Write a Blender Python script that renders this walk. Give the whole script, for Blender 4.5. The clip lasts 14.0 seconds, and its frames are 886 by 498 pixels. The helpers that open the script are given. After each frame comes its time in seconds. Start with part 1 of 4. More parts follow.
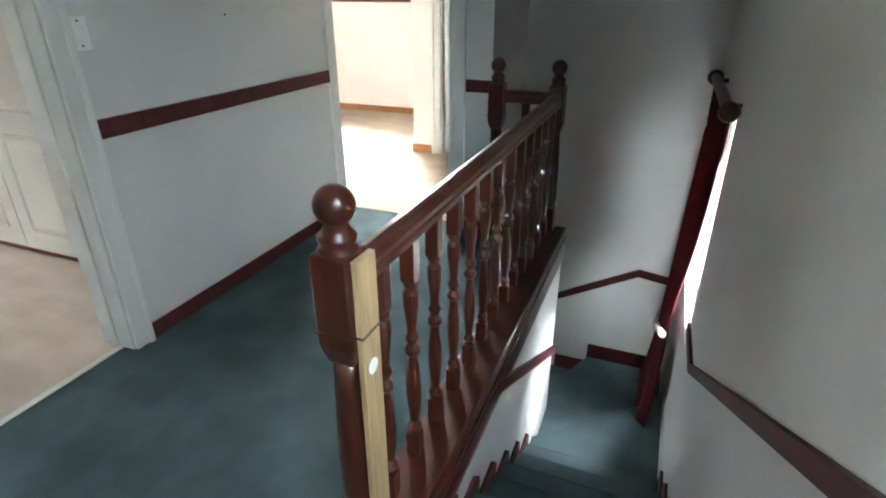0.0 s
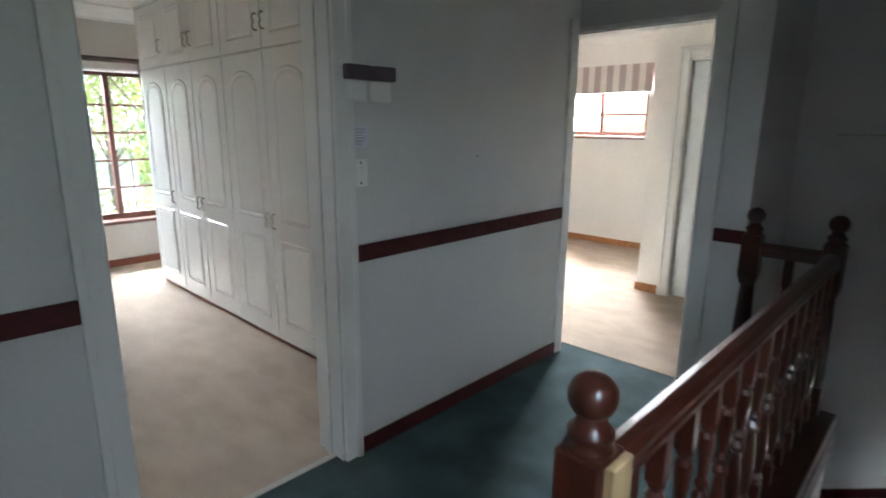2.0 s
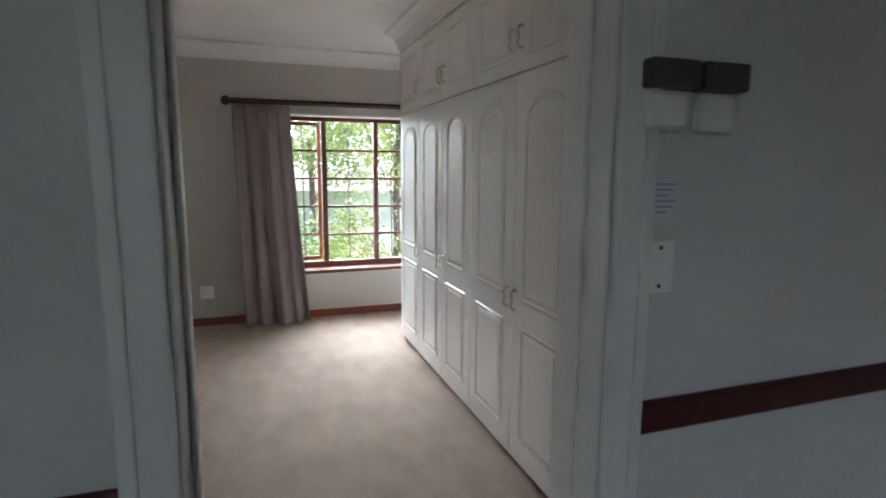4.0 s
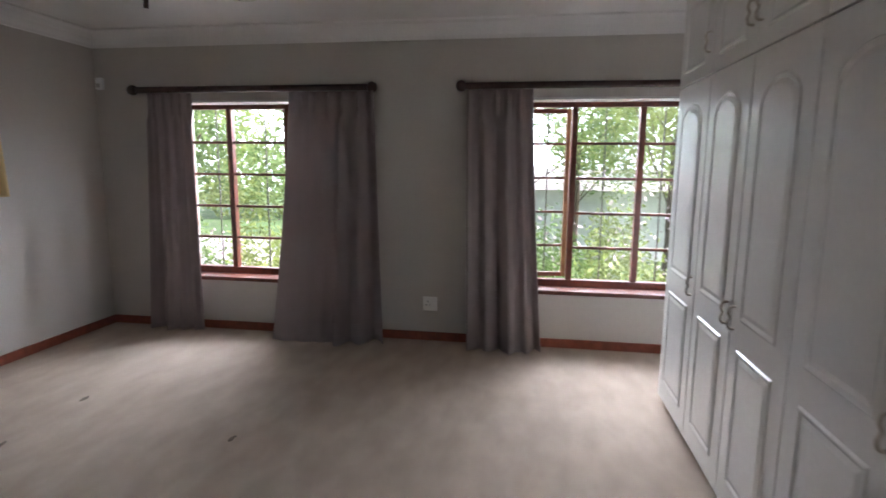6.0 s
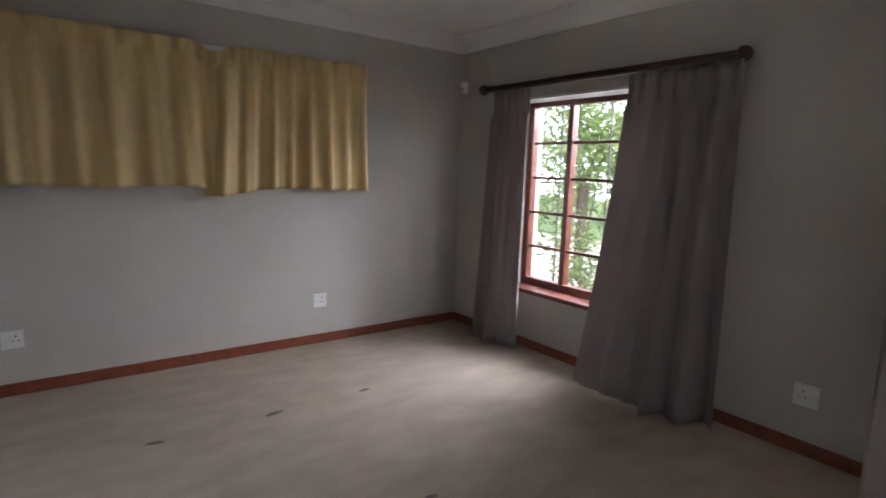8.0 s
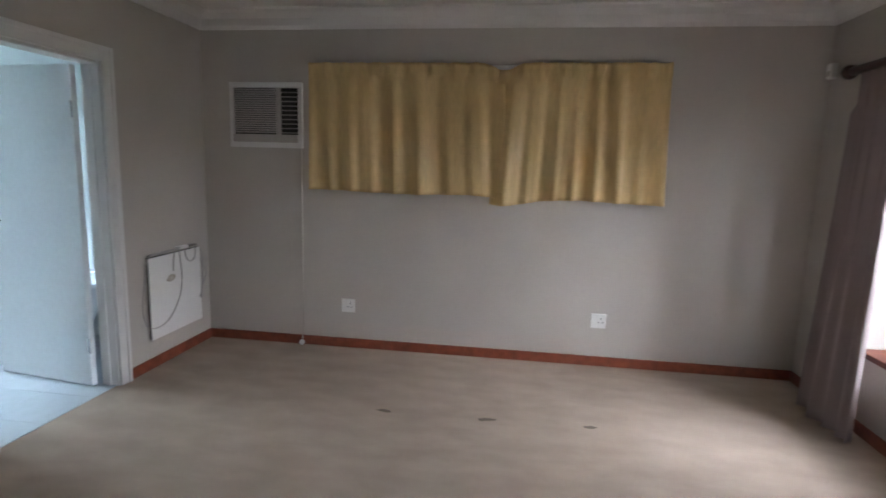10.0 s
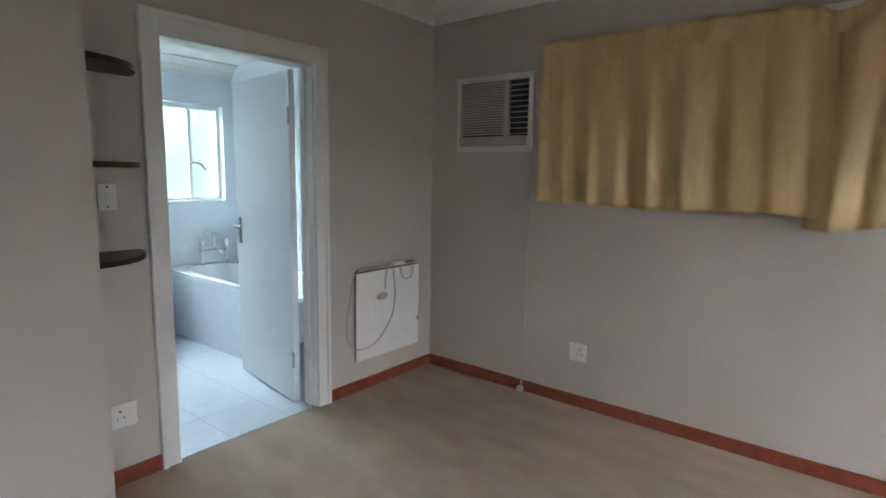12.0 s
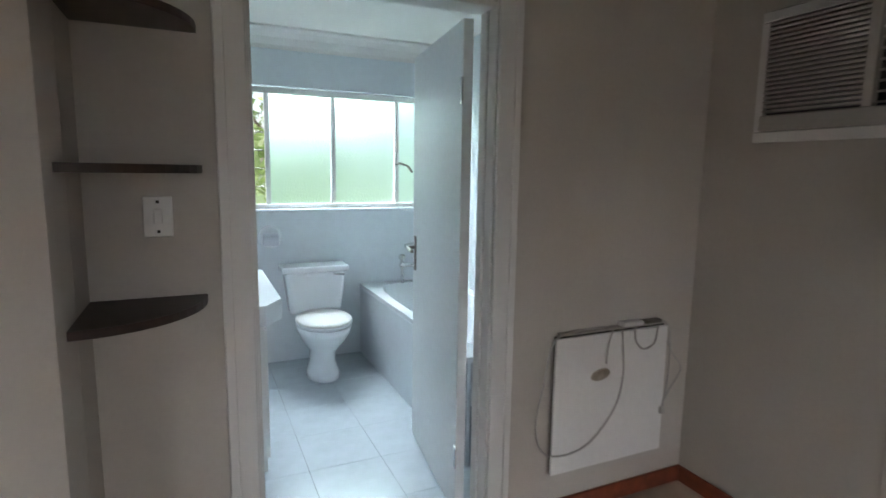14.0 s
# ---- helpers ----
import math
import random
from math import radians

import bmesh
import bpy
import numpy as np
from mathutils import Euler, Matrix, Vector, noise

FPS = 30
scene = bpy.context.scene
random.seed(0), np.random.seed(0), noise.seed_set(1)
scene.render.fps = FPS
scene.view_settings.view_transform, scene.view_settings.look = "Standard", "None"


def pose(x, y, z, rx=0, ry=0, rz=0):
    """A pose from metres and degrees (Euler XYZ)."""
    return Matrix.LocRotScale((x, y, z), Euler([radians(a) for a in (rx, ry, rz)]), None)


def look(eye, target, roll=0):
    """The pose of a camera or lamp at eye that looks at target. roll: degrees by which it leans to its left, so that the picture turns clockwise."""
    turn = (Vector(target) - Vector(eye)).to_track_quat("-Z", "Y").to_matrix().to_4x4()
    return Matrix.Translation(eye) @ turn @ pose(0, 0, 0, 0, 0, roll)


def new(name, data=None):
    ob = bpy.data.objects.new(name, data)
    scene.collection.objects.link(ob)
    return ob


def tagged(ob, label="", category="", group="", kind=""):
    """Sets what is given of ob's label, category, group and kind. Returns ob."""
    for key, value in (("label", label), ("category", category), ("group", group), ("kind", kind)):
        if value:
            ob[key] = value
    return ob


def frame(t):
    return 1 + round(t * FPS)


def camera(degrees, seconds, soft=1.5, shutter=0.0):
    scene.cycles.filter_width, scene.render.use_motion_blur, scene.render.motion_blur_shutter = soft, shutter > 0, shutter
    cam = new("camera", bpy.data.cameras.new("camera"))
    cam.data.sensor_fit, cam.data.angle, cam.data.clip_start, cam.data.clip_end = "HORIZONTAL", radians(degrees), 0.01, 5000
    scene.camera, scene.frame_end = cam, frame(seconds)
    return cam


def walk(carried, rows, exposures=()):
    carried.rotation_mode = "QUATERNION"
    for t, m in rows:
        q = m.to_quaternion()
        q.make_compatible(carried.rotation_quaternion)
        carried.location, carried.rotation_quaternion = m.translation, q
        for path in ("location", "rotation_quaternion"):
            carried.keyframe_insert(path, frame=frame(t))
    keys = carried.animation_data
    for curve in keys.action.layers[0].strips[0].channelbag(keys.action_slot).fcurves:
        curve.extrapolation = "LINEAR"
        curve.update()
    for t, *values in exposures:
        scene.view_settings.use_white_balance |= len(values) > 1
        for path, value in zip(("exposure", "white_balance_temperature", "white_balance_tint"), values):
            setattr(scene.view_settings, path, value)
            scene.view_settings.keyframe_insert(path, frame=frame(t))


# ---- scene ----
cam = camera(78.4, 14.0, soft=1.6, shutter=0.35)
PATH = [
    (0, (0.751, 0.243, 1.418), (0.077, 1.923, 0.566), -0.1),
    (0.5, (0.717, 0.237, 1.438), (-0.1, 1.918, 0.727), 0.1),
    (1, (0.694, 0.245, 1.452), (-0.295, 1.884, 0.873), 0.3),
    (1.5, (0.665, 0.265, 1.469), (-0.508, 1.8, 0.952), 0.4),
    (2, (0.581, 0.305, 1.489), (-0.77, 1.711, 1.041), 0.4),
    (2.5, (0.384, 0.429, 1.469), (-1.146, 1.669, 1.125), 0.9),
    (3, (0.179, 0.558, 1.486), (-1.492, 1.614, 1.183), 0.7),
    (5.5, (-1.094, 1.2, 1.503), (-3.068, 1.15, 1.181), 0.4),
    (6, (-1.35, 1.189, 1.486), (-3.303, 0.89, 1.177), 0.5),
    (6.5, (-1.624, 1.177, 1.397), (-3.514, 0.58, 1.129), 1.1),
    (7, (-1.9, 1.226, 1.411), (-3.623, 0.248, 1.138), 1.8),
    (9.5, (-3.571, 1.59, 1.444), (-3.685, -0.385, 1.155), 1.5),
    (10, (-3.751, 1.502, 1.472), (-3.476, -0.456, 1.167), 1.6),
    (10.5, (-3.856, 1.325, 1.467), (-3.295, -0.571, 1.166), 1.6),
    (11, (-3.907, 1.063, 1.475), (-3.087, -0.737, 1.176), 1.4),
    (11.5, (-3.854, 0.788, 1.406), (-2.846, -0.917, 1.132), 1.1),
    (12, (-3.796, 0.478, 1.412), (-2.557, -1.069, 1.144), 0.9),
    (12.5, (-3.649, 0.159, 1.438), (-2.219, -1.211, 1.158), 1.0),
    (13, (-3.452, -0.097, 1.413), (-1.893, -1.319, 1.14), 0.9),
    (13.5, (-3.236, -0.32, 1.44), (-1.535, -1.335, 1.164), 0.6),
    (14, (-2.97, -0.527, 1.438), (-1.169, -1.35, 1.157), 0.9),
]
walk(cam, [(t, look(e, a, r)) for t, e, a, r in PATH],
     [(0.0, 3.4, 6250, 9), (1.0, 3.1, 6200, 9), (2.0, 2.5, 6100, 11), (3.0, 2.2, 6050, 11), (5.3, 1.8, 6100, 19), (7.2, 1.45, 6050, 19),
      (9.3, 1.7, 6200, 20), (11.0, 1.85, 6250, 18), (12.0, 1.8, 6350, 17), (14.0, 1.45, 6650, 19)])

# ---- light ----
world = bpy.data.worlds.new("overcast_sky")
scene.world = world
world.use_nodes = True
wn = world.node_tree
sky = wn.nodes.new("ShaderNodeTexSky")
sky.sky_type = "NISHITA"
sky.sun_disc = False
sky.sun_elevation, sky.sun_rotation = radians(52), radians(7)
sky.air_density, sky.dust_density = 1.0, 3.0
wn.links.new(sky.outputs[0], wn.nodes["Background"].inputs[0])
wn.nodes["Background"].inputs[1].default_value = 0.15


def lamp(name, eye, target, size, power, colour=(1, 1, 1)):
    d = bpy.data.lights.new(name, "AREA")
    d.shape, d.size, d.size_y, d.energy, d.color = "RECTANGLE", size[0], size[1], power, colour
    ob = new(name, d)
    ob.matrix_world = look(eye, target)
    return ob


sun = bpy.data.lights.new("sun", "SUN")
sun.energy, sun.angle, sun.color = 5, radians(10), (1, 0.95, 0.88)
new("sun", sun).matrix_world = look((1.2, 10, 13), (0, 0, 0))
lamp("sky_light_south_window", (-8.0, -0.6, 2.95), (-2.5, -1.7, 0.7), (3.0, 1.8), 180, (0.86, 0.94, 1))
lamp("sky_light_north_window", (-8.0, 2.0, 3.1), (-2.5, 1.3, 1.0), (3.0, 1.8), 240, (0.86, 0.94, 1))
lamp("sky_light_bathroom", (2.1, -1.5, 2.7), (-0.4, -1.3, 0.8), (1.5, 1.1), 70, (0.76, 0.90, 1))
lamp("sky_light_far_room", (-3.1, 7.9, 2.4), (-2.0, 4.3, 0.6), (1.8, 1.0), 430, (0.95, 0.98, 1))
lamp("sky_light_stair", (2.1, 3.0, 1.5), (0.4, 3.7, -0.7), (2.0, 1.8), 200, (0.88, 0.95, 1))
# fill lamp for the dark landing, shining in through an added window
lamp("added_fill_landing", (2.0, -0.1, 2.5), (-0.5, 1.9, 0.6), (1.0, 1.0), 7.5, (0.86, 0.94, 1))

# ---- materials ----


def material(name, colour, rough=0.6, metal=0.0, grain=30.0, vary=0.12, bump=0.1, stain=0.0, stain_scale=1.5, spec=0.5, stretch=(1, 1, 1), coat=0.0, bump_distance=0.002):
    m = bpy.data.materials.new(name)
    m.use_nodes = True
    t = m.node_tree
    n, l = t.nodes, t.links
    b = n["Principled BSDF"]
    b.inputs["Roughness"].default_value, b.inputs["Metallic"].default_value = rough, metal
    b.inputs["Specular IOR Level"].default_value, b.inputs["Coat Weight"].default_value = spec, coat
    co = n.new("ShaderNodeTexCoord")
    mp = n.new("ShaderNodeMapping")
    mp.inputs["Scale"].default_value = stretch
    l.new(co.outputs["Object"], mp.inputs[0])
    fine, big = n.new("ShaderNodeTexNoise"), n.new("ShaderNodeTexNoise")
    fine.inputs["Scale"].default_value, fine.inputs["Detail"].default_value = grain, 6
    big.inputs["Scale"].default_value, big.inputs["Detail"].default_value = stain_scale, 4
    l.new(mp.outputs[0], fine.inputs[0])
    l.new(mp.outputs[0], big.inputs[0])
    ramp = n.new("ShaderNodeMapRange")
    ramp.inputs[1].default_value, ramp.inputs[2].default_value = 0.3, 0.7
    ramp.inputs[3].default_value, ramp.inputs[4].default_value = 1 - vary, 1 + vary
    l.new(fine.outputs[0], ramp.inputs[0])
    r2 = n.new("ShaderNodeMapRange")
    r2.inputs[1].default_value, r2.inputs[2].default_value = 0.35, 0.65
    r2.inputs[3].default_value, r2.inputs[4].default_value = 1 - stain, 1 + stain * 0.5
    l.new(big.outputs[0], r2.inputs[0])
    mul = n.new("ShaderNodeMath")
    mul.operation = "MULTIPLY"
    l.new(ramp.outputs[0], mul.inputs[0])
    l.new(r2.outputs[0], mul.inputs[1])
    mix = n.new("ShaderNodeVectorMath")
    mix.operation = "SCALE"
    mix.inputs[0].default_value = colour
    l.new(mul.outputs[0], mix.inputs["Scale"])
    l.new(mix.outputs[0], b.inputs["Base Color"])
    if bump:
        bp = n.new("ShaderNodeBump")
        bp.inputs["Strength"].default_value, bp.inputs["Distance"].default_value = bump, bump_distance
        l.new(fine.outputs[0], bp.inputs["Height"])
        l.new(bp.outputs[0], b.inputs["Normal"])
    return m


def glass(name, rough=0.0, colour=(1, 1, 1)):
    m = bpy.data.materials.new(name)
    m.use_nodes = True
    t = m.node_tree
    b = t.nodes["Principled BSDF"]
    b.inputs["Transmission Weight"].default_value, b.inputs["Roughness"].default_value = 1, rough
    b.inputs["Base Color"].default_value = (*colour, 1)
    b.inputs["IOR"].default_value = 1.45
    if rough > 0.1:
        ns, bp = t.nodes.new("ShaderNodeTexVoronoi"), t.nodes.new("ShaderNodeBump")
        ns.inputs["Scale"].default_value = 55
        bp.inputs["Strength"].default_value, bp.inputs["Distance"].default_value = 0.5, 0.003
        t.links.new(ns.outputs[0], bp.inputs["Height"])
        t.links.new(bp.outputs[0], b.inputs["Normal"])
    return m


WALL_LANDING = material("landing_paint", (0.60, 0.595, 0.57), 0.55, grain=60, vary=0.02, bump=0.15, stain=0.05)
WALL_BED = material("bedroom_paint", (0.50, 0.463, 0.41), 0.6, grain=70, vary=0.02, bump=0.15, stain=0.05)
WALL_FAR = material("cream_paint", (0.74, 0.715, 0.665), 0.6, grain=60, vary=0.02, stain=0.04)
WALL_BATH = material("bathroom_tile_white", (0.72, 0.77, 0.80), 0.25, grain=20, vary=0.02, bump=0.02)
CEILING = material("ceiling_white", (0.72, 0.70, 0.67), 0.7, grain=50, vary=0.02, stain=0.04)
CARPET = material("beige_carpet", (0.42, 0.335, 0.262), 0.95, grain=260, vary=0.22, bump=0.6, stain=0.11, stain_scale=3.6, spec=0.1, stretch=(1, 1.9, 1), bump_distance=0.006)
GREEN = material("green_carpet", (0.066, 0.099, 0.101), 0.95, grain=260, vary=0.25, bump=0.6, stain=0.32, stain_scale=4, spec=0.1, bump_distance=0.006)
STAIN = material("carpet_stain", (0.17, 0.135, 0.105), 0.95, grain=200, vary=0.3, bump=0.4, spec=0.1)
MAHOGANY = material("mahogany_varnish", (0.048, 0.0115, 0.0065), 0.28, grain=14, vary=0.35, bump=0.06, stain=0.25, stretch=(4, 4, 0.6), coat=0.25)
TRIM = material("oxblood_trim", (0.070, 0.013, 0.014), 0.55, spec=0.3, grain=25, vary=0.25, bump=0.08, stain=0.15)
SKIRT = material("red_brown_skirting", (0.22, 0.055, 0.025), 0.42, grain=18, vary=0.25, bump=0.06, stain=0.15)
FRAMEWOOD = material("meranti_frame", (0.14, 0.036, 0.018), 0.4, grain=20, vary=0.3, bump=0.06, stain=0.15)
ORANGEWOOD = material("honey_skirting", (0.36, 0.15, 0.05), 0.45, grain=20, vary=0.2, bump=0.06, stain=0.1)
PINE = material("raw_pine", (0.34, 0.23, 0.115), 0.6, grain=12, vary=0.2, bump=0.06, stain=0.12, stretch=(6, 6, 0.5))
WHITE = material("white_gloss_paint", (0.74, 0.72, 0.68), 0.22, grain=40, vary=0.02, bump=0.03, stain=0.03)
CASING = material("casing_paint", (0.70, 0.69, 0.66), 0.4, grain=60, vary=0.012, bump=0.02, stain=0.02)
DOORPAINT = material("door_paint", (0.74, 0.77, 0.77), 0.4, grain=40, vary=0.03, bump=0.04, stain=0.04)
PLASTIC = material("white_plastic", (0.76, 0.75, 0.72), 0.35, grain=40, vary=0.02, bump=0)
ACGREY = material("ivory_plastic", (0.42, 0.39, 0.35), 0.45, grain=40, vary=0.04, bump=0)
DARK = material("dark_plastic", (0.025, 0.022, 0.02), 0.5, grain=40, vary=0.1, bump=0)
SHELFWOOD = material("dark_shelf", (0.035, 0.018, 0.012), 0.45, grain=20, vary=0.3, bump=0.05)
ROD = material("dark_rod", (0.045, 0.018, 0.012), 0.35, grain=20, vary=0.3, bump=0.05)
MAUVE = material("mauve_curtain", (0.32, 0.265, 0.255), 0.85, grain=300, vary=0.1, bump=0.3, stain=0.06, spec=0.2)
YELLOW = material("gold_curtain", (0.60, 0.43, 0.20), 0.40, grain=55, vary=0.06, bump=0.4, stain=0.10, stain_scale=6, spec=0.3, stretch=(1, 1, 0.3))
REDCLOTH = material("crimson_curtain", (0.095, 0.014, 0.021), 0.75, grain=200, vary=0.15, bump=0.2, stain=0.15, spec=0.2)
BLIND = material("striped_blind_cloth", (0.42, 0.33, 0.31), 0.85, grain=150, vary=0.08, bump=0.2, stain=0.1)
BLIND2 = material("striped_blind_pale", (0.66, 0.60, 0.54), 0.85, grain=150, vary=0.08, bump=0.2, stain=0.1)
STEEL = material("chrome", (0.6, 0.6, 0.6), 0.2, 1.0, grain=40, vary=0.05, bump=0)
BRASS = material("worn_brass", (0.48, 0.44, 0.37), 0.35, 1.0, grain=40, vary=0.15, bump=0)
CERAMIC = material("white_ceramic", (0.80, 0.83, 0.85), 0.08, grain=10, vary=0.01, bump=0)
TILEM = material("pale_floor_tile", (0.52, 0.58, 0.62), 0.16, grain=14, vary=0.04, bump=0.02, stain=0.05)
GROUT = material("grey_grout", (0.40, 0.45, 0.48), 0.85, grain=90, vary=0.12)
GLASS = glass("clear_glass")
FROST = glass("obscured_glass", 0.5, (0.74, 0.96, 0.86))
PAPER = material("printed_paper", (0.62, 0.63, 0.68), 0.7, grain=80, vary=0.02, bump=0)
INK = material("grey_ink", (0.32, 0.33, 0.38), 0.7, grain=80, vary=0.1, bump=0)
PURPLE = material("purple_grey_block", (0.075, 0.055, 0.065), 0.5, grain=60, vary=0.2, bump=0.05)
GRASS = material("lawn", (0.06, 0.11, 0.03), 0.9, grain=14, vary=0.4, bump=0.3, stain=0.3, stain_scale=0.3)
LEAF = material("foliage", (0.15, 0.23, 0.07), 0.6, grain=3, vary=0.45, bump=0, stain=0.3, stain_scale=0.8)
LEAF2 = material("yellow_green_foliage", (0.27, 0.33, 0.10), 0.6, grain=3, vary=0.4, bump=0, stain=0.3, stain_scale=0.8)
FLOWER = material("pale_blossom", (0.62, 0.50, 0.52), 0.7, grain=6, vary=0.2, bump=0)
BARK = material("bark", (0.10, 0.075, 0.05), 0.9, grain=12, vary=0.4, bump=0.5, bump_distance=0.02)
RENDERWALL = material("white_render", (0.72, 0.72, 0.70), 0.8, grain=20, vary=0.05, stain=0.1)
ROOFTILE = material("grey_roof", (0.30, 0.28, 0.26), 0.8, grain=8, vary=0.2)
BARMAT = material("bar_paint", (0.10, 0.09, 0.07), 0.5, grain=40, vary=0.2, bump=0)
AGED = material("aged_steel", (0.20, 0.18, 0.16), 0.4, 1.0, grain=40, vary=0.1, bump=0)
# lighter than the frame timber: sunlight on the free stile put into the colour
SASH = material("sash_timber_sunlit_colour", (0.26, 0.13, 0.05), 0.5, grain=20, vary=0.3, bump=0.06, stain=0.15)
SHADEGLASS = material("pale_shade_glass", (0.55, 0.55, 0.46), 0.3, grain=20, vary=0.05, bump=0)
CORD = material("grey_cord", (0.42, 0.40, 0.37), 0.5, grain=60, vary=0.05, bump=0)

for leafy, share in ((LEAF, 0.45), (LEAF2, 0.45), (MAUVE, 0.22), (REDCLOTH, 0.3)):
    lt = leafy.node_tree
    pr, out = lt.nodes["Principled BSDF"], lt.nodes["Material Output"]
    tr, mx = lt.nodes.new("ShaderNodeBsdfTranslucent"), lt.nodes.new("ShaderNodeMixShader")
    mx.inputs[0].default_value = share
    lt.links.new(pr.inputs["Base Color"].links[0].from_socket, tr.inputs[0])
    lt.links.new(pr.outputs[0], mx.inputs[1])
    lt.links.new(tr.outputs[0], mx.inputs[2])
    lt.links.new(mx.outputs[0], out.inputs[0])
# emission stands in for the bright distant sky behind the trees
GLOW_HAZE = bpy.data.materials.new("glowing_haze")
GLOW_HAZE.use_nodes = True
GLOW_HAZE.node_tree.nodes["Principled BSDF"].inputs["Base Color"].default_value = (0.7, 0.75, 0.75, 1)
GLOW_HAZE.node_tree.nodes["Principled BSDF"].inputs["Emission Color"].default_value = (0.84, 0.95, 1.0, 1)
GLOW_HAZE.node_tree.nodes["Principled BSDF"].inputs["Emission Strength"].default_value = 2.2
PAVING = material("pale_paving", (0.46, 0.43, 0.41), 0.85, grain=9, vary=0.12, bump=0.2, stain=0.15)

# ---- building helpers ----


def thing(name, at, label="", category="", group="", kind=""):
    ob = new(name)
    ob.empty_display_size = 0.1
    ob.location = at
    return tagged(ob, label, category, group, kind)


def part(name, bm, mat, parent=None, label="", smooth=False):
    me = bpy.data.meshes.new(name)
    if smooth:
        for f in bm.faces:
            f.smooth = True
    bm.to_mesh(me)
    bm.free()
    me.materials.append(mat)
    ob = new(name, me)
    if parent is not None:
        ob.parent = parent
        if parent.data is None:
            ob.matrix_parent_inverse = Matrix.Translation(-parent.location)
    if label:
        ob["label"] = label
    return ob


def box(x0, x1, y0, y1, z0, z1, bevel=0.0, bm=None):
    own = bmesh.new()
    bmesh.ops.create_cube(own, size=1)
    for v in own.verts:
        v.co = Vector(((x0 + x1) / 2 + v.co.x * (x1 - x0), (y0 + y1) / 2 + v.co.y * (y1 - y0), (z0 + z1) / 2 + v.co.z * (z1 - z0)))
    if bevel:
        bmesh.ops.bevel(own, geom=own.edges[:], offset=bevel, segments=2, affect="EDGES", profile=0.5)
    if bm is None:
        return own
    me = bpy.data.meshes.new("tmp")
    own.to_mesh(me)
    own.free()
    bm.from_mesh(me)
    bpy.data.meshes.remove(me)
    return bm


def lathe(profile, x, y, seg=14, axis="z"):
    """A turned shape: profile of (radius, height), round an axis through (x, y)."""
    bm = bmesh.new()
    rings = []
    for r, h in profile:
        ring = []
        for i in range(seg):
            a = 2 * math.pi * i / seg
            c, s = r * math.cos(a), r * math.sin(a)
            ring.append(bm.verts.new((x + c, y + s, h) if axis == "z" else (x + c, h, y + s) if axis == "y" else (h, x + c, y + s)))
        rings.append(ring)
    for a, b in zip(rings, rings[1:]):
        for i in range(seg):
            bm.faces.new((a[i], a[(i + 1) % seg], b[(i + 1) % seg], b[i]))
    bm.faces.new(rings[0])
    bm.faces.new(rings[-1])
    bmesh.ops.recalc_face_normals(bm, faces=bm.faces[:])
    return bm


def ball(c, r, seg=16):
    bm = bmesh.new()
    bmesh.ops.create_uvsphere(bm, u_segments=seg, v_segments=seg // 2 + 2, radius=r, matrix=Matrix.Translation(c))
    return bm


def prism(points, x0, x1, axis="x"):
    """A flat outline drawn out along an axis. x: points are (y, z); y: (x, z); z: (x, y)."""
    bm = bmesh.new()
    put = {"x": lambda p, h: (h, p[0], p[1]), "y": lambda p, h: (p[0], h, p[1]), "z": lambda p, h: (p[0], p[1], h)}[axis]
    a = [bm.verts.new(put(p, x0)) for p in points]
    b = [bm.verts.new(put(p, x1)) for p in points]
    n = len(points)
    bm.faces.new(a)
    bm.faces.new(b)
    for i in range(n):
        bm.faces.new((a[i], a[(i + 1) % n], b[(i + 1) % n], b[i]))
    bmesh.ops.recalc_face_normals(bm, faces=bm.faces[:])
    return bm


def tube(points, r, seg=8):
    bm = bmesh.new()
    pts = [Vector(p) for p in points]
    rings = []
    for i, p in enumerate(pts):
        d = (pts[min(i + 1, len(pts) - 1)] - pts[max(i - 1, 0)]).normalized()
        side = d.cross(Vector((0.31, 0.2, 0.93))).normalized()
        up = side.cross(d)
        rings.append([bm.verts.new(p + r * (math.cos(2 * math.pi * k / seg) * side + math.sin(2 * math.pi * k / seg) * up)) for k in range(seg)])
    for a, b in zip(rings, rings[1:]):
        for i in range(seg):
            bm.faces.new((a[i], a[(i + 1) % seg], b[(i + 1) % seg], b[i]))
    bm.faces.new(rings[0])
    bm.faces.new(rings[-1])
    bmesh.ops.recalc_face_normals(bm, faces=bm.faces[:])
    return bm


def smoothed(points, n=8):
    """Points of a soft curve through the given ones."""
    p = [Vector(q) for q in points]
    p = [p[0]] + p + [p[-1]]
    out = []
    for i in range(1, len(p) - 2):
        for k in range(n):
            t = k / n
            a, b, c, d = p[i - 1], p[i], p[i + 1], p[i + 2]
            out.append(0.5 * ((2 * b) + (c - a) * t + (2 * a - 5 * b + 4 * c - d) * t * t + (3 * b - a - 3 * c + d) * t ** 3))
    return out + [p[-2]]


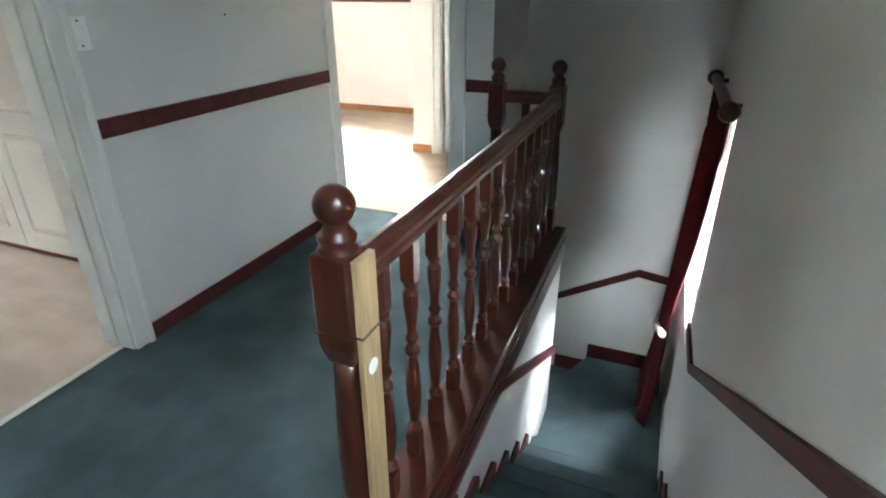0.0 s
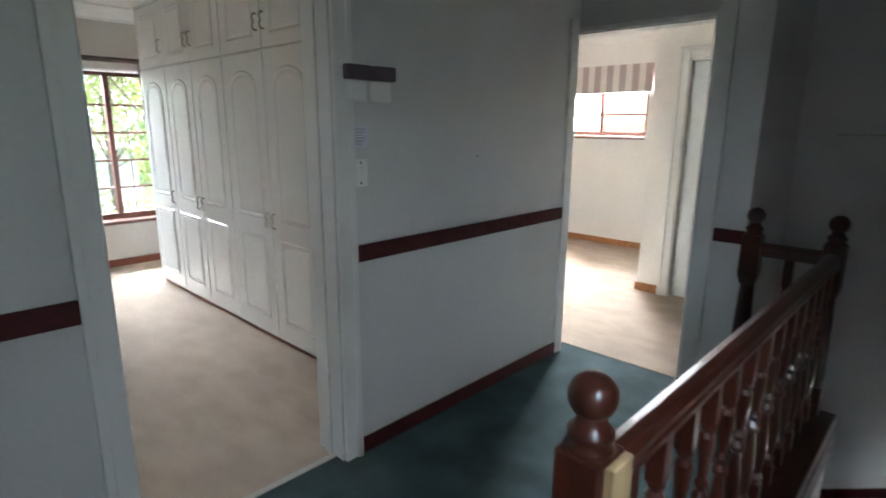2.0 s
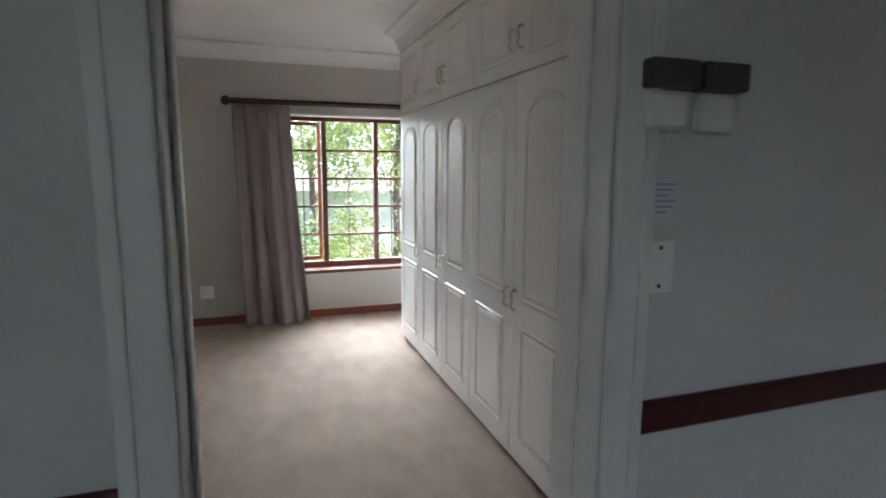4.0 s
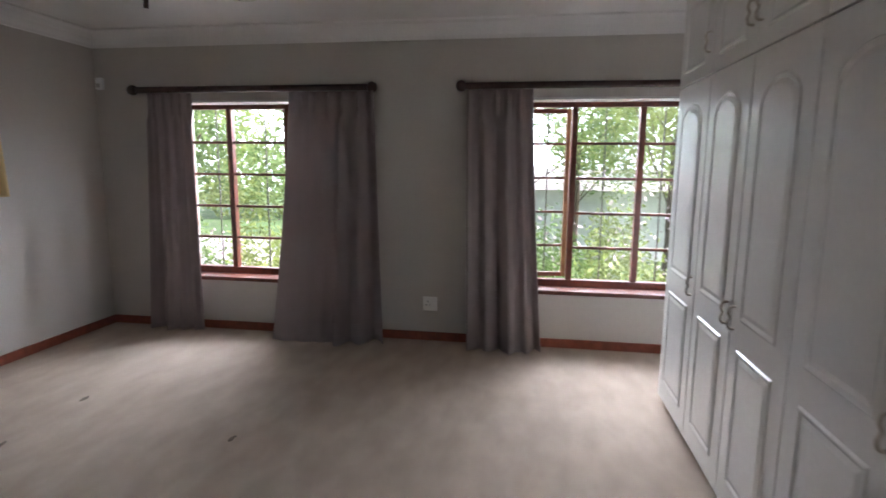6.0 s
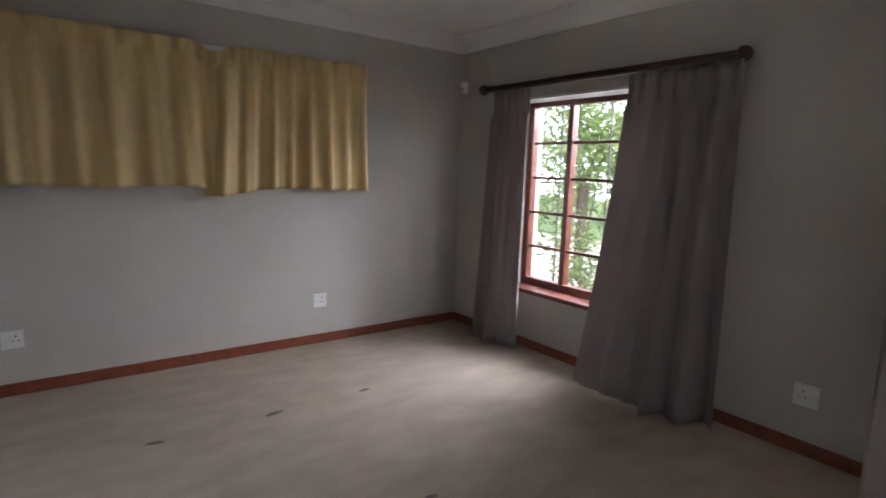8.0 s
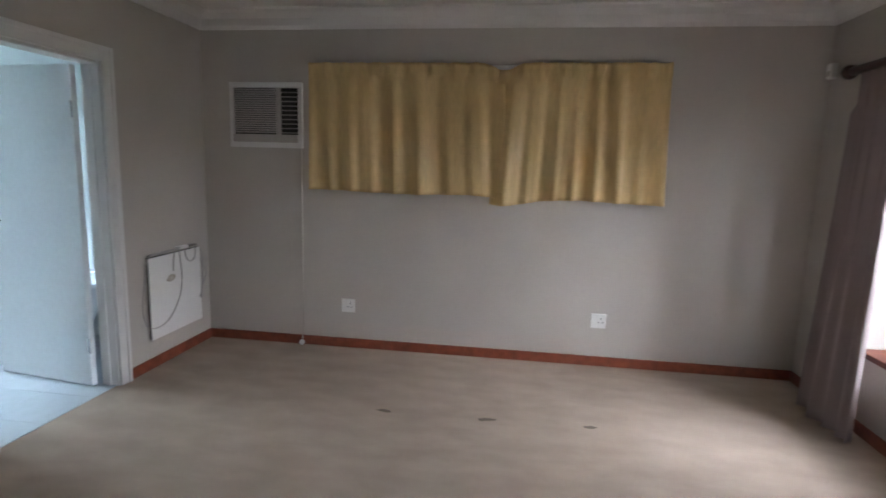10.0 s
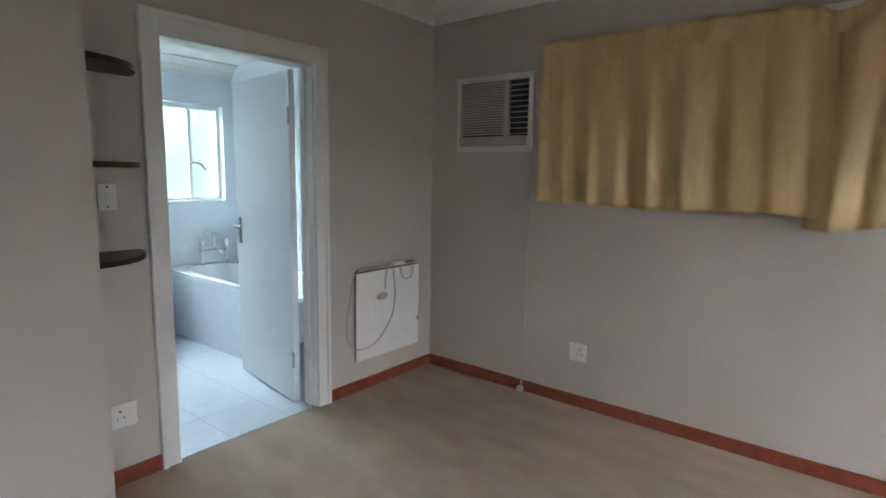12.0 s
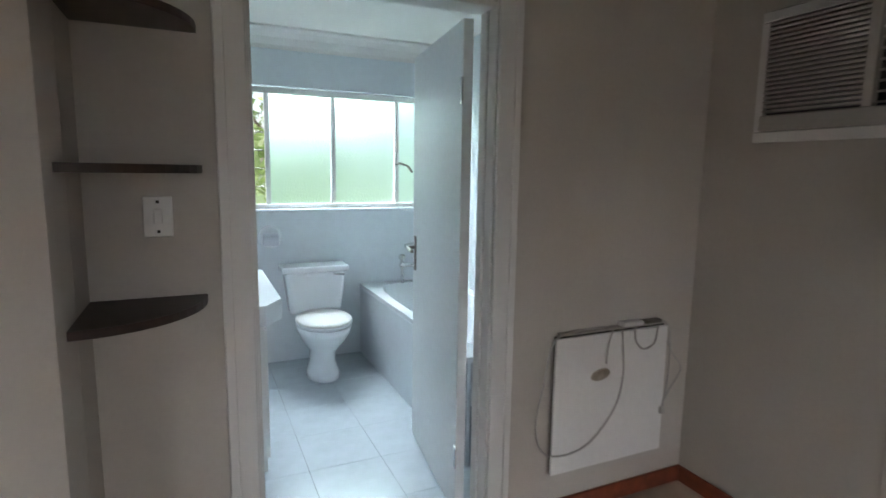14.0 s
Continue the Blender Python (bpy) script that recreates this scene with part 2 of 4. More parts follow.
def wall(name, axis, p0, p1, a0, a1, z0, z1, mat, holes=(), label="", mats=None):
    """A wall between p0 and p1 across the axis, a0 to a1 along it, with openings (a, b, low, high). mats: material of the p1 face."""
    bm = bmesh.new()
    cuts = sorted({a0, a1, *[h[0] for h in holes], *[h[1] for h in holes]})
    for u, v in zip(cuts, cuts[1:]):
        spans = [(z0, z1)]
        for h in holes:
            if h[0] <= u and h[1] >= v:
                spans = [s for lo, hi in spans for s in ((lo, min(hi, h[2])), (max(lo, h[3]), hi)) if s[1] - s[0] > 1e-4]
        for lo, hi in spans:
            if axis == "x":
                box(p0, p1, u, v, lo, hi, 0, bm)
            else:
                box(u, v, p0, p1, lo, hi, 0, bm)
    bmesh.ops.remove_doubles(bm, verts=bm.verts[:], dist=1e-5)
    ob = part(name, bm, mat)
    if mats:
        ob.data.materials.append(mats)
        k = 0 if axis == "x" else 1
        for f in ob.data.polygons:
            if abs(f.center[k] - p1) < 1e-3:
                f.material_index = 1
    return tagged(ob, label, "wall", kind="structure")


def slab(name, x0, x1, y0, y1, z0, z1, mat, label, category):
    return tagged(part(name, box(x0, x1, y0, y1, z0, z1), mat), label, category, kind="structure")


# ---- plan ----
CEIL = 2.58
BW, BS, BN, BE = -5.75, -2.575, 2.75, -1.43     # bedroom walls
LW = -1.245                                     # landing wall
XL, XR, YN, Y0 = 0.29, 1.06, 4.2, 1.2           # stairwell
BATHX = -1.235

# floors
slab("floor_bedroom", BW, LW - 0.07, BS, BN, -0.2, 0, CARPET, "worn beige fitted carpet with dark marks", "carpet")
slab("floor_bedroom_alcove", LW - 0.07, BATHX + 0.02, BS, -0.25, -0.2, 0, CARPET, "worn beige fitted carpet", "carpet")
green = bmesh.new()
box(LW - 0.07, XR, -0.2, Y0, -0.2, 0, 0, green)
box(LW - 0.07, XL - 0.03, Y0, 3.47, -0.2, 0, 0, green)
tagged(part("floor_landing", green, GREEN), "dark green fitted carpet of the landing", "carpet", kind="structure")
slab("floor_far_room", -4.2, -0.2, 3.47, 6.8, -0.2, 0.004, CARPET, "pale beige carpet of the far room", "carpet")
slab("ground_floor", -3.2, 2.0, 0.5, 4.4, -2.95, -2.85, GREEN, "green carpet of the floor below", "carpet")
for y0, y1, x0, x1 in ((0.74, 1.58, LW - 0.085, LW - 0.055),):
    tagged(part("carpet_bar", box(x0, x1, y0, y1, 0, 0.006, 0.002), ACGREY), "thin carpet joining bar across the doorway", "trim", kind="structure")

# walls
wall("wall_landing_west", "x", -1.43, LW, -0.25, 3.33, -0.2, CEIL, WALL_BED, [(0.74, 1.58, -0.2, 2.04)], "painted wall with doorway", WALL_LANDING)
wall("wall_alcove_pier", "x", -1.64, -1.432, -0.25, 0.66, 0, CEIL, WALL_BED, (), "plain painted pier beside the alcove")
wall("wall_landing_south", "y", -0.25, -0.12, LW, XR + 0.2, -0.2, CEIL, WALL_BED, (), "painted wall", WALL_LANDING)
wall("wall_landing_north", "y", 3.38, 3.5, -1.34, -0.2, -0.2, CEIL, WALL_LANDING, [(-1.325, -0.46, -0.2, 2.04)], "painted wall with doorway", WALL_FAR)
wall("wall_landing_corner", "x", -1.43, -1.341, 3.331, 3.5, -0.2, CEIL, WALL_LANDING, (), "painted wall stub beside the doorway", WALL_LANDING)
wall("wall_stair_west", "x", -0.32, -0.2, 3.5, YN, -0.2, CEIL, WALL_FAR, (), "painted wall over the stairs", WALL_LANDING)
wall("wall_stair_north", "y", YN, YN + 0.15, -0.32, XR + 0.2, -0.2, CEIL, WALL_LANDING, (), "tall painted stairwell wall", WALL_FAR)
wall("wall_stair_north_low", "y", YN, YN + 0.15, -3.2, XR + 0.2, -2.9, -0.2, WALL_LANDING, (), "painted lower stairwell wall")
# the second opening is only for the added landing window
wall("wall_stair_east", "x", XR, XR + 0.2, -0.12, YN, -2.9, CEIL, WALL_LANDING, [(3.0, 3.75, -0.30, 0.92), (-0.05, 0.7, 1.0, 2.1)], "tall painted stairwell wall with window")
wall("wall_stair_side", "x", 0.13, XL, Y0, 3.44, -2.9, 0.0, WALL_LANDING, (), "painted wall under the balustrade")
wall("wall_under_landing", "y", 3.3, 3.44, -3.2, 0.13, -2.9, -0.2, WALL_LANDING, (), "painted wall beside the lower stairs")
wall("wall_bedroom_south", "y", BS - 0.22, BS, BW - 0.2, BATHX + 0.12, -0.2, CEIL, WALL_BED, [(-4.55, -2.3, 1.42, 2.08)], "painted bedroom wall with high window")
wall("wall_bedroom_west", "x", BW - 0.36, BW, BS, BN + 0.2, -0.2, CEIL, WALL_BED, [(-1.895, -0.46, 0.440, 2.003), (1.118, 2.512, 0.440, 2.003)], "painted bedroom wall with two windows")
wall("wall_bedroom_north", "y", BN, BN + 0.2, BW, -1.43, -0.2, CEIL, WALL_BED, (), "painted bedroom wall behind the wardrobe")
wall("wall_bedroom_east", "x", BATHX, BATHX + 0.12, BS, -0.25, -0.2, CEIL, WALL_BED, [(-1.525, -0.675, -0.2, 2.03)], "painted bedroom wall with bathroom doorway", WALL_BATH)
wall("wall_bathroom_east", "x", 1.12, 1.32, -2.4, -0.3, -0.2, CEIL, WALL_BATH, [(-2.3, -0.72, 1.15, 2.02)], "pale tiled bathroom wall with wide window")
wall("wall_bathroom_south", "y", -2.52, -2.4, BATHX + 0.12, 1.32, -0.2, CEIL, WALL_BATH, (), "pale tiled bathroom wall")
wall("wall_bathroom_north", "y", -0.3, -0.252, BATHX + 0.12, 1.32, -0.2, CEIL, WALL_BATH, (), "pale tiled bathroom wall")
wall("wall_far_room_north", "y", 6.7, 6.9, -4.2, -0.2, -0.2, CEIL, WALL_FAR, [(-3.45, -2.25, 1.36, 2.1)], "cream far room wall with window")
wall("wall_far_room_west", "x", -4.4, -4.2, 2.95, 6.9, -0.2, CEIL, WALL_FAR, (), "cream far room wall")
wall("wall_far_room_south", "y", 2.951, 3.05, -4.2, -1.43, -0.2, CEIL, WALL_FAR, (), "cream far room wall")
wall("wall_far_room_pier", "y", 5.05, 5.2, -1.48, -0.2, -0.2, CEIL, WALL_FAR, [(-1.2, -0.42, -0.2, 2.03)], "cream wall return with doorway")
wall("wall_far_room_east", "x", -0.32, -0.2, YN + 0.15, 6.7, -0.2, CEIL, WALL_FAR, (), "cream far room wall")
slab("ceiling_bedroom", BW - 0.2, BATHX + 0.1, BS - 0.2, BN + 0.2, CEIL, CEIL + 0.15, CEILING, "white plaster ceiling", "ceiling")
slab("ceiling_landing", LW - 0.1, XR + 0.3, -0.2, YN + 0.2, CEIL + 0.003, CEIL + 0.15, CEILING, "white plaster ceiling", "ceiling")
slab("ceiling_bathroom", BATHX + 0.1, 1.4, -2.6, -0.2, 2.4, 2.55, CEILING, "white bathroom ceiling", "ceiling")
slab("ceiling_far_room", -4.3, -0.2, 3.0, 6.9, CEIL + 0.006, CEIL + 0.15, CEILING, "white plaster ceiling", "ceiling")
slab("wall_lower_west", -3.3, -3.2, 3.2, 4.4, -2.9, -0.2, WALL_LANDING, "painted wall at the foot of the stairs", "wall")

wall("wall_landing_lintel", "y", 3.332, 3.379, -1.34, LW, 2.06, CEIL, WALL_LANDING, (), "painted wall above the doorway corner")

# cornices: coved strips
COVE = [(0, -0.13), (0.012, -0.13), (0.018, -0.105), (0.045, -0.06), (0.085, -0.028), (0.125, -0.015), (0.13, 0), (0, 0)]


def cornice(name, axis, at, side, a0, a1, z, mat=CEILING):
    pts = [(at + side * d, z + h - 0.001) for d, h in COVE]
    tagged(part(name, prism(pts, a0, a1, "y" if axis == "x" else "x"), mat), "moulded white plaster cornice", "cornice", kind="structure")


def cornice_runs():
    cornice("trim_cornice_west", "x", BW, 1, BS, BN, CEIL)
    cornice("trim_cornice_south", "y", BS, 1, BW, BATHX, CEIL - 0.001)
    cornice("trim_cornice_east", "x", BATHX, -1, BS, -0.25, CEIL)
    cornice("trim_cornice_wardrobe", "y", 2.058, -1, -4.83, -1.43, CEIL - 0.001)
    cornice("trim_cornice_bath", "x", 1.12, -1, -2.4, -0.3, 2.4)
    cornice("trim_cornice_far", "y", 6.7, -1, -4.2, -0.32, CEIL)


cornice_runs()


# skirtings and dado rails
def strip(name, x0, x1, y0, y1, z0, z1, mat, label, bevel=0.004):
    return tagged(part(name, box(x0, x1, y0, y1, z0, z1, bevel), mat), label, "trim", kind="structure")


T = 0.016
SK = "red-brown varnished timber skirting board"
strip("baseboard_west", BW, BW + T, BS, BN, 0, 0.075, SKIRT, SK)
strip("baseboard_south", BW + T, BATHX - T, BS, BS + T, 0, 0.075, SKIRT, SK)
strip("baseboard_east", BATHX - T, BATHX, BS, -1.605, 0, 0.075, SKIRT, SK)
strip("baseboard_alcove", BATHX - T, BATHX, -0.592, -0.25, 0, 0.075, SKIRT, SK)
strip("baseboard_alcove_side", -1.64, BATHX - T, -0.25 - T, -0.25, 0, 0.075, SKIRT, SK)
strip("baseboard_pier", -1.64 - T, -1.64, -0.25 - T, 0.66, 0, 0.075, SKIRT, SK)
DT = "dark oxblood painted timber "
strip("baseboard_landing", LW, LW + T, 1.66, 3.27, 0, 0.075, TRIM, DT + "skirting board")
strip("baseboard_landing_near", LW, LW + T, -0.12, 0.66, 0, 0.075, TRIM, DT + "skirting board")
strip("trim_dado_landing", LW, LW + 0.02, 1.66, 3.27, 0.912, 0.985, TRIM, DT + "dado rail")
strip("trim_dado_landing_near", LW, LW + 0.02, -0.12, 0.66, 0.907, 0.980, TRIM, DT + "dado rail")
strip("trim_dado_north", -0.355, -0.2, 3.36, 3.38, 0.89, 0.96, TRIM, DT + "dado rail")
strip("baseboard_north", -0.355, -0.2, 3.364, 3.38, 0, 0.075, TRIM, DT + "skirting board")
strip("baseboard_far_north", -4.2, -0.32, 6.684, 6.7, 0.004, 0.08, ORANGEWOOD, "honey-coloured timber skirting board")
strip("baseboard_far_pier", -1.496, -1.48, 5.05, 5.2, 0.004, 0.08, ORANGEWOOD, "honey-coloured timber skirting board")
strip("baseboard_far_pier_front", -1.496, -1.29, 5.034, 5.05, 0.004, 0.08, ORANGEWOOD, "honey-coloured timber skirting board")


strip("trim_corner_casing", LW + 0.0005, LW + 0.02, 3.272, 3.345, 0, 2.1, CASING, "white painted casing in the corner")
strip("trim_side_casing", -0.445, -0.36, 3.355, 3.3795, 0, 2.1, CASING, "white painted casing beside the doorway")


# door casings
def casing(name, axis, p, side, a0, a1, top, depth, w=0.085, label="white painted moulded timber door casing"):
    """Lining and architrave round an opening a0..a1 in the face at p; the lining goes depth back into the wall."""
    d = thing(name, (p, a0, 0) if axis == "x" else (a0, p, 0), label, "door frame", kind="structure")

    def b(u0, u1, q0, q1, z0, z1, nm):
        q0, q1 = sorted((q0, q1))
        bm = box(q0, q1, u0, u1, z0, z1, 0.005) if axis == "x" else box(u0, u1, q0, q1, z0, z1, 0.005)
        part(nm, bm, CASING, d)
    for s, e in ((-1, a0), (1, a1)):
        o = e + s * w
        i = e - s * 0.004
        b(min(o, i), max(o, i), p, p + side * 0.018, 0, top + w, "architrave")
        o2 = e + s * (w - min(0.03, w * 0.4))
        b(min(o2, o), max(o2, o), p + side * 0.0185, p + side * 0.028, 0, top + w, "moulding")
        st = e - s * 0.012
        b(min(e, st), max(e, st), p - side * 0.001, p - side * depth, 0, top, "jamb")
        st2 = e - s * 0.024
        b(min(st - s * 0.0003, st2), max(st - s * 0.0003, st2), p - side * depth * 0.42, p - side * depth * 0.68, 0, top - 0.022, "door_stop")
    b(a0 + 0.004, a1 - 0.004, p, p + side * 0.0178, top - 0.004, top + w - 0.0005, "head_architrave")
    b(a0 - w * 0.6, a1 + w * 0.6, p + side * 0.0185, p + side * 0.0278, top + w - 0.03, top + w - 0.0005, "head_moulding")
    b(a0 + 0.013, a1 - 0.013, p - side * 0.001, p - side * depth, top - 0.022, top, "head_jamb")
    return d


casing("door_1", "x", LW, 1, 0.74, 1.58, 2.04, 0.185)
casing("door_2", "y", 3.38, -1, -1.325, -0.46, 2.04, 0.12, 0.014)
casing("door_3", "x", BATHX, -1, -1.525, -0.675, 2.03, 0.12)
casing("door_4", "y", 5.05, -1, -1.2, -0.42, 2.03, 0.15, label="cream painted door casing in the far room")


# ---- windows ----
def timber_window(name, axis, p, a, z0, z1, mulls, bars, label, side=1, fw=0.055, sill=True, wood=None, skip=None):
    """A timber window in a wall; a: its two ends, mulls: where the posts stand, bars: heights of the glazing bars; side: room's direction."""
    wood = wood or FRAMEWOOD
    w = thing(name, (p, a[0], z0) if axis == "x" else (a[0], p, z0), label, "window", kind="structure")

    def b(u0, u1, q0, q1, lo, hi, bev=0.004):
        q0, q1 = sorted((p + side * q0, p + side * q1))
        return box(q0, q1, u0, u1, lo, hi, bev) if axis == "x" else box(u0, u1, q0, q1, lo, hi, bev)
    part("window_frame", b(a[0], a[1], -0.04, 0.03, z1 - fw, z1), wood, w)
    part("bottom_rail", b(a[0], a[1], -0.04, 0.03, z0 - (0.035 if p < -5 else 0), z0 + fw), wood, w)
    part("stile", b(a[0], a[0] + fw, -0.04, 0.029, z0 + fw, z1 - fw), wood, w)
    part("stile", b(a[1] - fw, a[1], -0.04, 0.029, z0 + fw, z1 - fw), wood, w)
    posts = [a[0] + fw] + list(mulls) + [a[1] - fw]
    for m in mulls:
        part("mullion", b(m - 0.024, m + 0.024, -0.04, 0.03, z0 + fw, z1 - fw), wood, w)
    lows = [z0 + fw] + list(bars) + [z1 - fw]
    for u, v in zip(posts, posts[1:]):
        u, v = u + (0.024 if u in mulls else 0), v - (0.024 if v in mulls else 0)
        glazed = posts.index(min(posts, key=lambda q: abs(q - u))) != skip
        for h in bars if glazed else ():
            part("glazing_bar", b(u, v, -0.015, 0.012, h - 0.011, h + 0.011, 0.003), wood, w)
        for lo, hi in zip(lows, lows[1:]) if glazed else ():
            g = part("pane", b(u - 0.004, v + 0.004, -0.006, -0.002, lo, hi, 0), GLASS, w)
            g.visible_shadow = False
        # security bar outside
        c = (u + v) / 2
        part("security_bar", b(c - 0.006, c + 0.006, -0.13, -0.118, z0 + 0.01, z1 - 0.01, 0.002), BARMAT, w)
    if sill:
        part("sill", b(a[0] + 0.001, a[1] - 0.001, 0.031, 0.222 if p < -5 else 0.15, z0 - 0.0355, z0 - 0.001, 0.006), wood, w)
    return w


BARS = (0.804, 1.091, 1.378, 1.66)
timber_window("window_1", "x", -5.97, (-1.895, -0.46), 0.476, 2.003, (-1.452, -0.912), BARS, "red-brown timber window with glazing bars")
timber_window("window_2", "x", -5.97, (1.118, 2.512), 0.476, 2.003, (1.554, 2.082), BARS, "red-brown timber window with one side light open", skip=0)
timber_window("window_3", "y", 6.8, (-3.45, -2.25), 1.36, 2.1, (-2.87,), (1.62, 1.86), "small timber window in the far room", -1)
timber_window("window_4", "y", BS - 0.12, (-4.55, -2.3), 1.42, 2.08, (-3.8, -3.05), (1.75,), "high timber window behind the gold curtains", 1, sill=False)
timber_window("window_5", "x", XR + 0.1, (3.0, 3.75), -0.30, 0.92, (), (0.46,), "white painted stairwell window beside the red curtain", -1, sill=False, wood=CASING)
# added out of view, so that the landing fill lamp can shine in
timber_window("added_window", "x", XR + 0.1, (-0.05, 0.7), 1.0, 2.1, (), (1.4, 1.75), "unseen timber window added to let fill light onto the landing", -1, sill=False)


def open_sash(name, hinge, width, z0, z1, angle, bars, label):
    """An outward-opening casement hung at its low-y side, swung towards the garden."""
    c = thing(name, (hinge[0], hinge[1], z0), label, "window", kind="structure")
    m = Matrix.Translation((hinge[0], hinge[1], 0)) @ Matrix.Rotation(radians(angle), 4, "Z")

    def put(nm, bm, mat):
        bm.transform(m)
        return part(nm, bm, mat, c)
    put("sash_stile", box(-0.035, 0, 0, 0.032, z0, z1, 0.003), FRAMEWOOD)
    put("sash_stile", box(-0.035, 0, width - 0.036, width, z0, z1, 0.003), SASH)
    for lo in (z0, z1 - 0.036):
        put("sash_rail", box(-0.034, -0.001, 0.0322, width - 0.0362, lo, lo + 0.036, 0.003), FRAMEWOOD)
    for h in bars:
        put("sash_bar", box(-0.03, -0.006, 0.0322, width - 0.0362, h - 0.010, h + 0.010, 0.002), FRAMEWOOD)
    g = put("sash_pane", box(-0.02, -0.017, 0.0322, width - 0.0362, z0 + 0.036, z1 - 0.036), GLASS)
    g.visible_shadow = False


open_sash("window_casement", (-6.015, 1.18), 0.36, 0.535, 1.945, 10, BARS, "timber casement swung open towards the garden")
for a, b in ((-1.895, -0.46), (1.118, 2.512)):
    strip("trim_reveal", -5.935, BW + 0.004, a + 0.001, b - 0.001, 1.985, 2.002, CASING, "pale lintel strip above the window", 0.002)

bathwin = thing("window_6", (1.2, -1.5, 1.15), "white steel window with obscured glass", "window", kind="structure")
WB = (-2.3, -0.72)
part("window_frame", box(1.19, 1.23, WB[0], WB[1], 1.98, 2.02, 0.004), PLASTIC, bathwin)
part("bottom_rail", box(1.19, 1.23, WB[0], WB[1], 1.15, 1.185, 0.004), PLASTIC, bathwin)
for y in (WB[0] + 0.015, -2.01, -1.50, -1.02, WB[1] - 0.015):
    part("mullion", box(1.19, 1.23, y - 0.017, y + 0.017, 1.185, 1.98, 0.004), PLASTIC, bathwin)
for u, v, m in ((-2.27, -2.01, FROST), (-2.01, -1.50, FROST), (-1.50, -1.02, FROST), (-1.02, -0.74, GLASS)):
    g = part("pane", box(1.206, 1.211, u + 0.017, v - 0.017, 1.185, 1.98), m, bathwin)
    g.visible_shadow = False
for u, v in ((-2.26, -2.03), (-1.0, -0.74)):
    for k in range(5):
        part("louvre_bar", box(1.225, 1.24, u, v, 1.31 + 0.13 * k, 1.318 + 0.13 * k, 0.001), STEEL, bathwin)
part("window_stay", tube([(1.18, -2.0, 1.49), (1.15, -2.02, 1.50), (1.13, -2.08, 1.48), (1.13, -2.12, 1.43)], 0.009), AGED, bathwin)
strip("sill_bathroom", 1.10, 1.19, WB[0], WB[1], 1.13, 1.149, WALL_BATH, "pale tiled window sill", 0.003)


# ---- stairs ----
RISE, GO = 0.17, 0.25
stairs = thing("staircase", (0.6, 2.2, -2.85), "green carpeted staircase with winders turning the corner", "staircase", kind="structure")


def tread(points, z):
    part("tread", prism(points, z - 0.3, z, "z"), GREEN, stairs)


for i in range(1, 7):
    y0 = Y0 + GO * (i - 1)
    part("tread", box(XL + 0.001, XR - 0.001, y0, y0 + GO + 0.001 * i, -RISE * i - 0.3, -RISE * i, 0.012), GREEN, stairs)
tread([(XL, 2.70), (XR, 2.70), (XR, 3.64), (XL, 2.94)], -RISE * 7)
tread([(XL, 2.94), (XR, 3.64), (XR, YN), (0.48, YN), (0.14, 3.42)], -RISE * 8)
tread([(0.141, 3.42), (0.48, YN), (0.141, YN)], -RISE * 9)
for i in range(10, 17):
    x1 = 0.14 - GO * (i - 10)
    part("tread", box(x1 - GO, x1, 3.441, YN - 0.001, -RISE * i - 0.3, -RISE * i, 0.012), GREEN, stairs)

# stepped skirting, a board to each step
for side, x in (("left", XL), ("right", XR - 0.014)):
    sk = thing("baseboard_stair_" + side, (x, Y0, -1), "stepped oxblood skirting following the stairs", "trim", kind="structure")
    for i in range(0, 7):
        y0 = Y0 + GO * (i - 1)
        z = -RISE * i
        part("skirting_tooth", prism([(y0, z), (y0 + GO, z), (y0 + GO, z - RISE), (y0 + GO + 0.045, z - RISE), (y0 + GO + 0.045, z + 0.03), (y0 + GO, z + 0.075), (y0, z + 0.065)], x, x + 0.014), TRIM, sk)
skn = thing("baseboard_stair_north", (0.4, YN, -1.4), "stepped oxblood skirting on the far stair wall", "trim", kind="structure")
for x0, x1, z in ((0.47, XR - 0.016, -RISE * 8), (0.21, 0.4695, -RISE * 9), (-0.05, 0.2095, -RISE * 10), (-0.30, -0.0505, -RISE * 11)):
    part("skirting_board", box(x0, x1, YN - 0.015, YN - 0.0005, z, z + 0.125, 0.003), TRIM, skn)


def sloped(name, pts, x0, x1, h, label, axis="x", mat=TRIM):
    up = [(a, b + h) for a, b in reversed(pts)]
    return tagged(part(name, prism(list(pts) + up, x0, x1, axis), mat), label, "trim", kind="structure")


sloped("trim_dado_stair_east", [(-0.1, 0.87), (0.80, 0.87), (2.54, -0.165), (2.98, -0.20)], XR - 0.018, XR - 0.0005, 0.05, "oxblood dado rail following the stairs")
sloped("trim_dado_stair_side", [(1.25, 0.36 - 0.42), (1.95, -0.06), (3.435, -0.86)], XL + 0.0005, XL + 0.02, 0.06, "oxblood dado rail following the stairs")
sloped("trim_dado_stair_north", [(-0.8, -1.40), (0.05, -0.93), (0.77, -0.54), (1.059, -0.575)], YN - 0.02, YN - 0.0005, 0.06, "oxblood dado rail on the far stair wall", "y")
mark = thing("wall_scar", (0.3, YN, 1.45), "thin scraped line of old fixing in the paint", "wall mark")
for x0, x1 in ((0.0, 0.28), (0.30, 0.47), (0.50, 0.72)):
    part("scrape", box(x0, x1, YN - 0.0025, YN - 0.0003, 1.44, 1.452, 0.0005), BRASS, mark)

# ---- balustrade ----
NX = 0.185
bal = thing("balustrade", (NX, 2.2, 0), "varnished mahogany balustrade with turned balusters on the landing edge", "balustrade")


